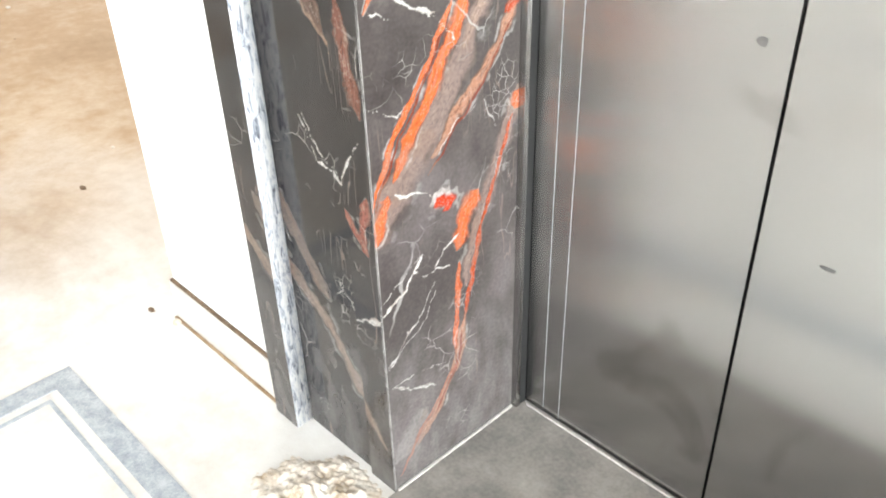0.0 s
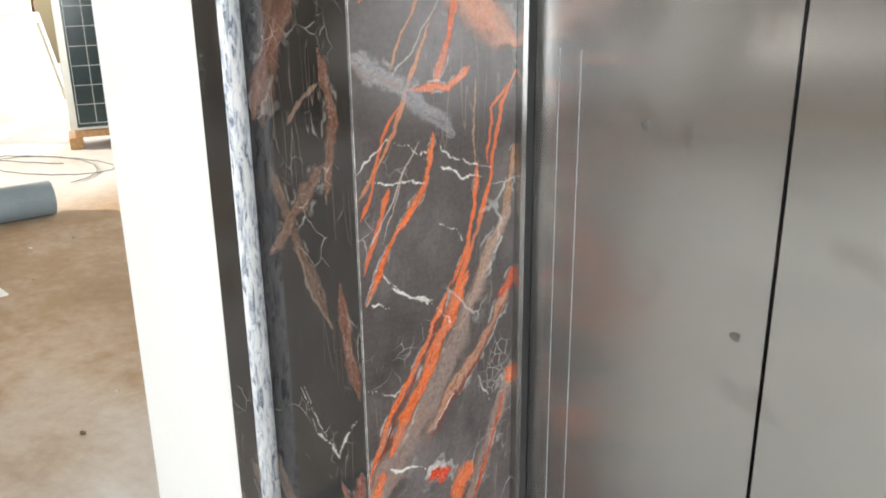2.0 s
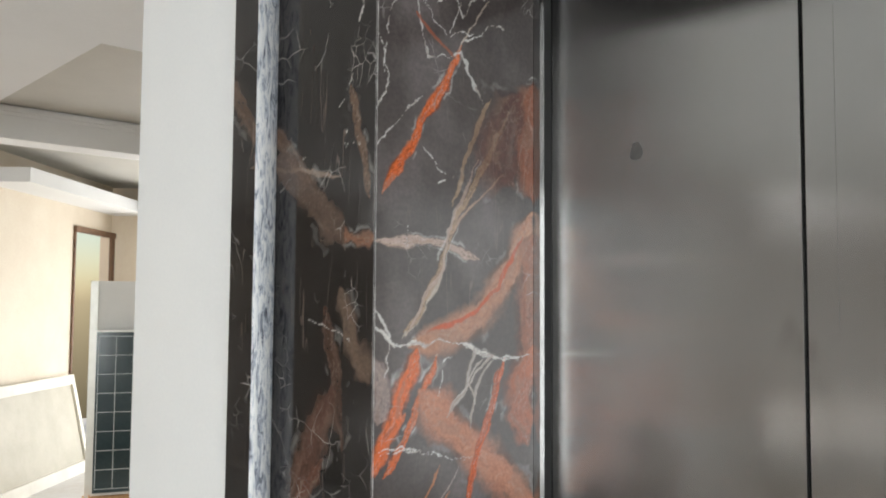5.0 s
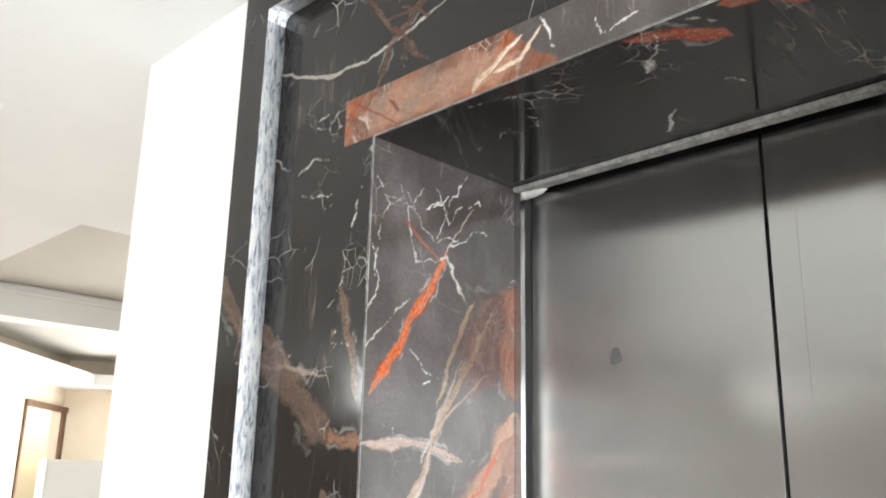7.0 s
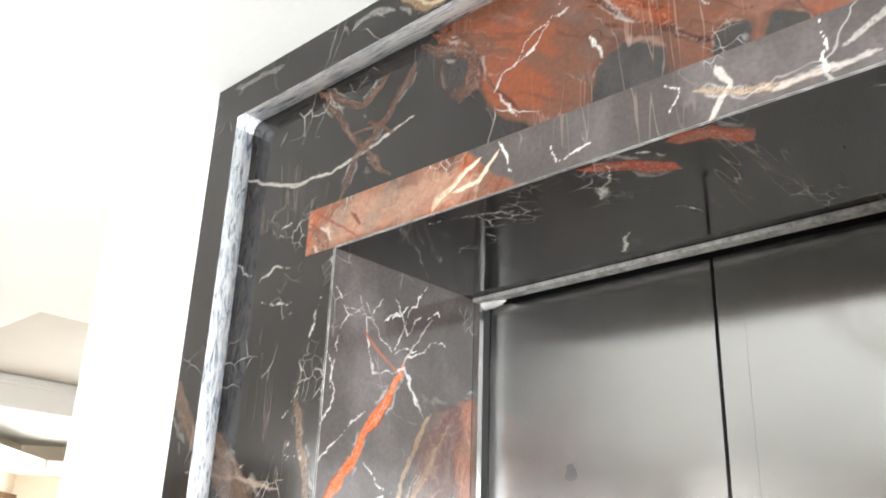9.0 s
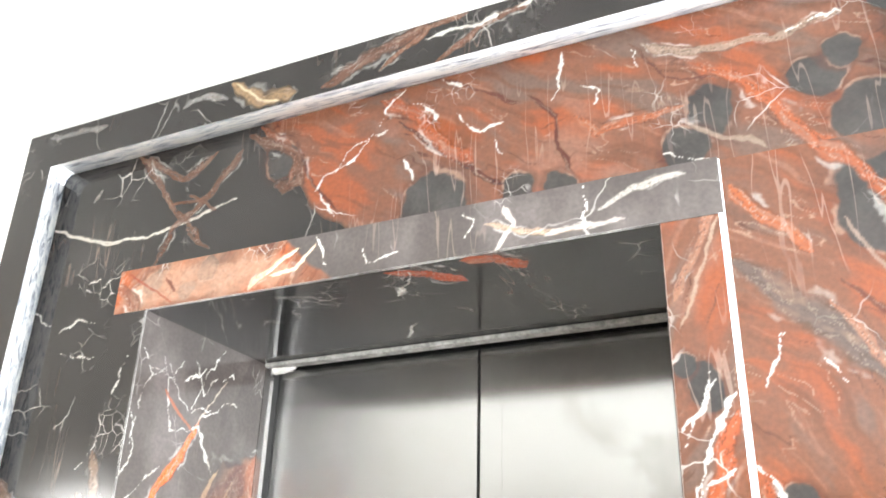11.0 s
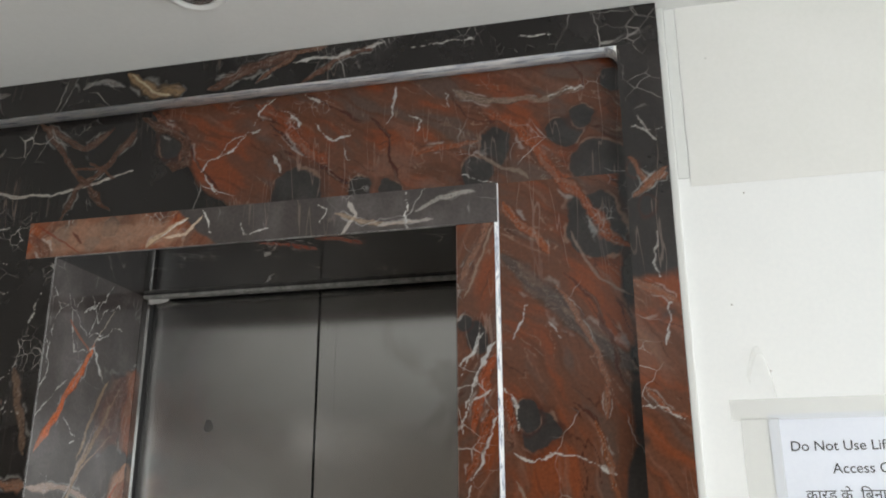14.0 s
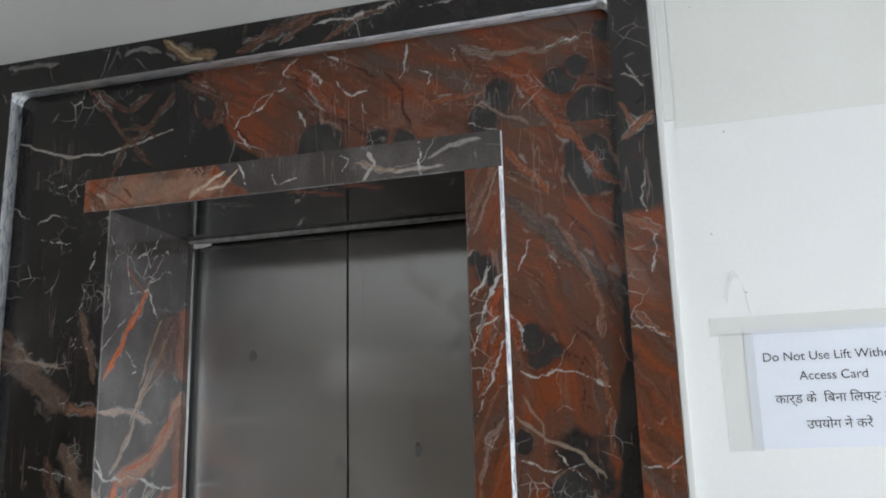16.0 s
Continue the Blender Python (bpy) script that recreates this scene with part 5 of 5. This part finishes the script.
for name, x0, x1 in (("left", -HALF - 0.05, CX - 0.003), ("right", CX + 0.003, HALF + 0.05)):
    d = empty("lift_door", "closed brushed stainless steel sliding lift door with smudges", "lift door", "lift doors")
    brushed(part("leaf", box(x0, x1, DOOR_Y, DOOR_Y + 0.03, 0.006, HEAD + 0.02, 0.0004), STEEL, d))
    if name == "left":
        for x in (-0.366, -0.324):
            brushed(part("film_edge", box(x - 0.0005, x + 0.0005, DOOR_Y - 0.0006, DOOR_Y - 0.0001, 0.012, 1.3), GLASS_DUST, d, "thin bright edge of protective film"))
    else:
        brushed(part("film_edge", box(0.062, 0.0625, DOOR_Y - 0.0005, DOOR_Y - 0.0001, 1.6, HEAD - 0.09), STEEL_TRIM, d, "thin bright edge of protective film"))
    spots = ((-0.244, 1.868, 0.011, 0.016), (-0.028, 0.915, 0.008, 0.008), (-0.2, 1.2, 0.006, 0.009)) if name == "left" else ((0.13, 0.62, 0.012, 0.004), (0.2, 1.62, 0.006, 0.02))
    for sx, sz, rx_, rz_ in spots:
        pts = [(sx + rx_ * math.cos(q) * (1 + 0.2 * math.sin(3 * q + sx * 40)), sz + rz_ * math.sin(q) * (1 + 0.15 * math.cos(2 * q))) for q in [i * math.tau / 18 for i in range(18)]]
        part("stain_spot", prism(pts, "y", DOOR_Y - 0.0004, DOOR_Y - 0.0001), STAIN, d, "dull grey stain spot on the steel")
tagged(link_mesh("sill_slab", box(-HALF + 0.001, HALF - 0.001, -0.02, DOOR_Y - 0.006, 0.0, 0.006, 0.001), SILL_STONE), "dusty grey stone sill slab under the lift doors", "sill")

tagged(link_mesh("dust_bead", box(-HALF + 0.0005, -HALF + 0.007, 0.004, DEEP - 0.002, 0.006, 0.0105, 0.002), PALE_DUST), "line of pale plaster dust along the foot of the reveal", "dust", "sill dust")
tagged(link_mesh("dust_bead", box(-HALF + 0.024, HALF - 0.024, DOOR_Y - 0.012, DOOR_Y - 0.0065, 0.006, 0.009, 0.001), PALE_DUST), "line of pale plaster dust along the lift doors", "dust", "sill dust")

# cement smear in the corner of the opening head
bm = bmesh.new()
bmesh.ops.create_icosphere(bm, subdivisions=3, radius=1.0)
for v in bm.verts:
    k = 1 + 0.3 * noise.noise(v.co * 2.5)
    v.co = Vector((-HALF + 0.026 + 0.034 * v.co.x * k, DEEP + 0.014 + 0.012 * v.co.y * k, HEAD - 0.009 + (0.008 + 0.006 * max(0, -v.co.x)) * v.co.z * k))
tagged(link_mesh("cement_smear", bm, CEMENT, smooth=True), "grey cement smear in the corner of the lift head", "cement")

# ---- floor details ----
inlay = empty("floor_inlay", "grey marble border inlaid in the dusty floor", "floor inlay", kind="structure")
IX0, IX1, IY0, IY1 = -1.255, 1.255, -2.2, -0.29
for w0, w1, mt in ((0.0, 0.055, BAND), (0.078, 0.088, BAND)):
    for x0, x1, y0, y1 in ((IX0 + w0, IX1 - w0, IY1 - w1, IY1 - w0), (IX0 + w0, IX1 - w0, IY0 + w0, IY0 + w1), (IX0 + w0, IX0 + w1, IY0 + w1, IY1 - w1), (IX1 - w1, IX1 - w0, IY0 + w1, IY1 - w1)):
        part("inlay_strip", box(x0, x1, y0, y1, -0.01, 0.0025), mt, inlay)

bm = bmesh.new()
bmesh.ops.create_grid(bm, x_segments=90, y_segments=90, size=1.0)
for v in bm.verts:
    r = math.hypot(v.co.x, v.co.y)
    px, py = -0.535 + 0.13 * v.co.x + 0.03 * v.co.y, -0.12 + 0.13 * v.co.y
    h = max(0.0, 1 - r * (1 + 0.35 * noise.noise(Vector((v.co.x * 2, v.co.y * 2, 3))))) ** 0.9
    z = 0.03 * h * (0.9 + 0.9 * noise.noise(Vector((px * 28, py * 28, 0)))) + 0.009 * h ** 0.5 * noise.noise(Vector((px * 90, py * 90, 5))) + 0.005 * h ** 0.4 * noise.noise(Vector((px * 260, py * 260, 9)))
    v.co = Vector((px, min(py, PANEL_Y - 0.002), z - 0.003))
tagged(link_mesh("debris_heap", bm, SAND, smooth=True), "small heap of sandy plaster debris against the marble", "debris", kind="stuff")

for i in range(46):
    x, y = random.uniform(-4.2, -0.75), random.uniform(-0.6, 1.6)
    if x > -1.35 and y > -0.02:
        continue
    r = random.uniform(0.004, 0.014)
    bm = bmesh.new()
    bmesh.ops.create_icosphere(bm, subdivisions=1, radius=r)
    for v in bm.verts:
        v.co = Vector((v.co.x * random.uniform(0.7, 1.6) + x, v.co.y * random.uniform(0.6, 1.2) + y, max(v.co.z * 0.6 + r * 0.4, 0.0)))
    tagged(link_mesh("rubble_crumb", bm, CRUMB if i % 3 else SAND), "small crumb of rubble on the dusty floor", "rubble", "floor crumbs")

# ---- sign on the wall ----
WY = -0.0005
sign = empty("paper_sign", "white paper notice taped to the wall with black writing", "sign")
SX0, SX1, SZ0, SZ1 = 0.942, 1.242, 1.603, 1.815
part("sheet", box(SX0, SX1, WY - 0.0012, WY, SZ0, SZ1), PAPER, sign)


def words(text, x, z, size):
    cu = bpy.data.curves.new("lettering", "FONT")
    cu.body, cu.size, cu.align_x, cu.extrude = text, size, "CENTER", 0.0002
    ob = new("lettering", cu)
    ob.data.materials.append(INK)
    ob.matrix_world = pose(x, WY - 0.0016, z, 90, 0, 0)
    ob.parent = sign
    return ob


words("Do Not Use Lift Without", 1.086, 1.756, 0.0222)
words("Access Card", 1.086, 1.721, 0.0222)
words("कार्ड के  िबना िलफ्ट का", 1.086, 1.681, 0.0222)
words("उपयोग ने करें", 1.086, 1.636, 0.0222)
for x0, x1, z0, z1 in ((0.885, 1.29, 1.806, 1.84), (0.9, 0.958, 1.6, 1.81), (1.23, 1.28, 1.6, 1.81)):
    tagged(link_mesh("clear_tape", box(x0, x1, WY - 0.0024, WY - 0.0014, z0, z1), tape), "strip of clear tape holding the paper sign", "tape", "sign tapes")
for x, z in ((0.93, 1.925), (1.222, 1.905)):
    bm = bmesh.new()
    prev = None
    for k in range(13):
        a = k / 12
        px = x - 0.014 + 0.04 * a
        pz = z - 0.075 * (abs(a - 0.45) * 1.8) ** 2.2
        py = WY - 0.002 - 0.016 * math.sin(math.pi * a)
        row = [bm.verts.new((px, py, pz)), bm.verts.new((px + 0.004, py - 0.004, pz - 0.014))]
        if prev:
            bm.faces.new((prev[0], row[0], row[1], prev[1]))
        prev = row
    bmesh.ops.solidify(bm, geom=list(bm.faces), thickness=0.0006)
    tagged(link_mesh("peeled_tape", bm, tape), "loose curled strip of old clear tape on the wall", "tape", "old tapes")
structure("paint_patch", box(OUT_R + 0.0, OUT_R + 0.014, -0.012, -0.0005, 0, CEIL - 0.002, 0.003), PATCH_PAINT, "narrow white plaster bead beside the marble", "plaster")

structure("paint_coat", box(OUT_R + 0.036, RIGHT - 0.002, -0.0016, -0.0002, 2.219, CEIL - 0.002), CREAM_WHITE, "older cream-white paint over the newer white coat", "paint")
structure("paint_step", box(OUT_R + 0.015, OUT_R + 0.034, -0.0035, -0.0005, 2.235, CEIL - 0.002, 0.001), PATCH_PAINT, "old raised paint strip beside the marble", "paint")
for x, z in ((0.905, 2.47), (0.945, 2.2), (1.26, 2.06), (0.955, 1.885), (0.905, 2.0)):
    bm = bmesh.new()
    bmesh.ops.create_cone(bm, cap_ends=True, segments=10, radius1=0.0013, radius2=0.0008, depth=0.002)
    bmesh.ops.transform(bm, matrix=pose(x, -0.001, z, 90, 0, 0), verts=bm.verts)
    tagged(link_mesh("nail_stub", bm, CRUMB), "tiny dark nail stub in the white wall", "nail", "wall nails")

# ---- ceiling lamps ----


def downlight(x, y):
    lamp = empty("downlight", "round white recessed ceiling downlight, switched off", "ceiling light", "downlights", at=(x, y, CEIL))
    bm = bmesh.new()
    prof = [(0.058, 0.0), (0.057, -0.004), (0.052, -0.006), (0.046, -0.005), (0.043, 0.0), (0.041, -0.0005)]
    n = 40
    rings = [[bm.verts.new((r * math.cos(k * math.tau / n), r * math.sin(k * math.tau / n), z)) for k in range(n)] for r, z in prof]
    for a, b in zip(rings, rings[1:]):
        for k in range(n):
            bm.faces.new((a[k], a[(k + 1) % n], b[(k + 1) % n], b[k]))
    part("trim_ring", bm, LAMP_WHITE, lamp, smooth=True)
    bm = bmesh.new()
    rings = [[bm.verts.new((r * math.cos(k * math.tau / n), r * math.sin(k * math.tau / n), z)) for k in range(n)] for r, z in ((0.041, -0.0008), (0.034, -0.0045), (0.026, -0.002), (0.018, -0.0035), (0.009, -0.0022))]
    for a, b in zip(rings, rings[1:]):
        for k in range(n):
            bm.faces.new((a[k], a[(k + 1) % n], b[(k + 1) % n], b[k]))
    bm.faces.new(rings[-1])
    part("reflector", bm, REFLECTOR, lamp)


downlight(-0.004, -0.26)
downlight(-1.75, -0.21)

# ---- things in the far bay ----
# framed board leaning on the angled wall
bd = empty("framed_board", "large beige board in a cream frame, leaning askew", "board")
HB = 0.9


def board_piece(name, k0, k1, b0, b1, t0, t1, mt):
    bm = bmesh.new()
    vs = [bm.verts.new((*far(k, 0.25 - 0.2 * h / HB + t), h + 0.02)) for t in (t0, t1) for h in (b0, b1) for k in (k0, k1)]
    for q in ((0, 2, 3, 1), (4, 5, 7, 6), (0, 1, 5, 4), (2, 6, 7, 3), (0, 4, 6, 2), (1, 3, 7, 5)):
        bm.faces.new([vs[i] for i in q])
    part(name, bm, mt, bd)


board_piece("panel", -0.3, 1.26, 0.06, HB - 0.06, -0.006, 0.006, BOARD)
for k0, k1, b0, b1 in ((-0.33, 1.32, -0.02, 0.08), (-0.33, 1.32, HB - 0.09, HB), (1.26, 1.32, 0.08, HB - 0.09)):
    board_piece("frame_bar", k0, k1, b0, b1, -0.02, 0.025, BOARD_FRAME)

# crated solar panel on wooden bearers
sp = empty("solar_panel", "dark solar panel standing upright on wooden bearers", "solar panel", at=(-6.3, 1.84, 0), turn=-21)
NX, NZ, CW, CH, Z0 = 6, 8, 0.128, 0.147, 0.16
part("frame", box(-0.03, 0.0, -0.012, NX * CW + 0.06, Z0 - 0.02, Z0 + NZ * CH + 0.075), ALU, sp)
part("backing", box(0.0003, 0.004, 0.004, NX * CW + 0.045, Z0 + 0.0, Z0 + NZ * CH + 0.062), CELL, sp)
for i in range(NX):
    for j in range(NZ):
        part("cell", box(0.0045, 0.006, 0.02 + i * CW + 0.003, 0.02 + (i + 1) * CW - 0.003, Z0 + 0.03 + j * CH + 0.003, Z0 + 0.03 + (j + 1) * CH - 0.003), CELL, sp)
for i in range(NX + 1):
    part("grid_line", box(0.0042, 0.0062, 0.02 + i * CW - 0.0025, 0.02 + i * CW + 0.0025, Z0 + 0.03, Z0 + 0.03 + NZ * CH), CELL_LINE, sp)
for j in range(NZ + 1):
    part("grid_line", box(0.0043, 0.0063, 0.02, 0.02 + NX * CW, Z0 + 0.03 + j * CH - 0.0025, Z0 + 0.03 + j * CH + 0.0025), CELL_LINE, sp)
pal = empty("wooden_pallet", "rough pine pallet on the dusty floor", "pallet", at=(-6.3, 1.84, 0), turn=-21)
part("deck_board", box(-0.3, 0.05, -0.02, 0.9, 0.09, 0.139, 0.003), WOOD, pal)
for y in (-0.07, 0.24, 0.62):
    part("block", box(-0.3, 0.05, y, y + 0.1, 0, 0.0895, 0.003), WOOD, pal)
ws = empty("white_sheet", "tall white board standing behind the solar panel", "board", at=(-6.36, 1.84, 0), turn=-21)
part("sheet", box(-0.05, -0.03, 0.03, 0.9, 0.1395, 1.8), SHEET, ws)
part("edge_post", box(-0.06, -0.01, -0.03, 0.03, 0.0, 1.8, 0.003), ALU, ws)

# grey pipe on the floor
R = 0.1
bm = bmesh.new()
n = 32
ring = lambda r, x: [bm.verts.new((x, r * math.cos(k * math.tau / n), r * math.sin(k * math.tau / n) + R)) for k in range(n)]
rs = [ring(R, 0), ring(R, 2.4), ring(R - 0.006, 2.4), ring(R - 0.006, 0)]
for a, b in zip(rs, rs[1:] + rs[:1]):
    for k in range(n):
        bm.faces.new((a[k], a[(k + 1) % n], b[(k + 1) % n], b[k]))
pipe = tagged(link_mesh("plastic_pipe", bm, PIPE, smooth=False), "grey plastic drain pipe lying on the floor", "pipe")
pipe.matrix_world = pose(-4.62, 1.0, 0.0, 0, 0, -95)

# loose cable
pts = []
for k in range(60):
    a = k / 59 * 2 * math.tau
    pts.append((-5.75 + 0.5 * math.cos(a * 0.9) - 0.004 * k, 1.35 + 0.3 * math.sin(a) + 0.003 * k, 0.006 + 0.004 * (k % 2)))
tagged(link_mesh("loose_cable", tube(pts, 0.0035, 6), CABLE, smooth=True), "thin dark cable coiled loosely on the floor", "cable")
tagged(link_mesh("paper_scrap", box(-3.75, -3.46, 0.02, 0.36, 0.0, 0.004), SHEET), "pale flat scrap of board on the floor", "scrap")
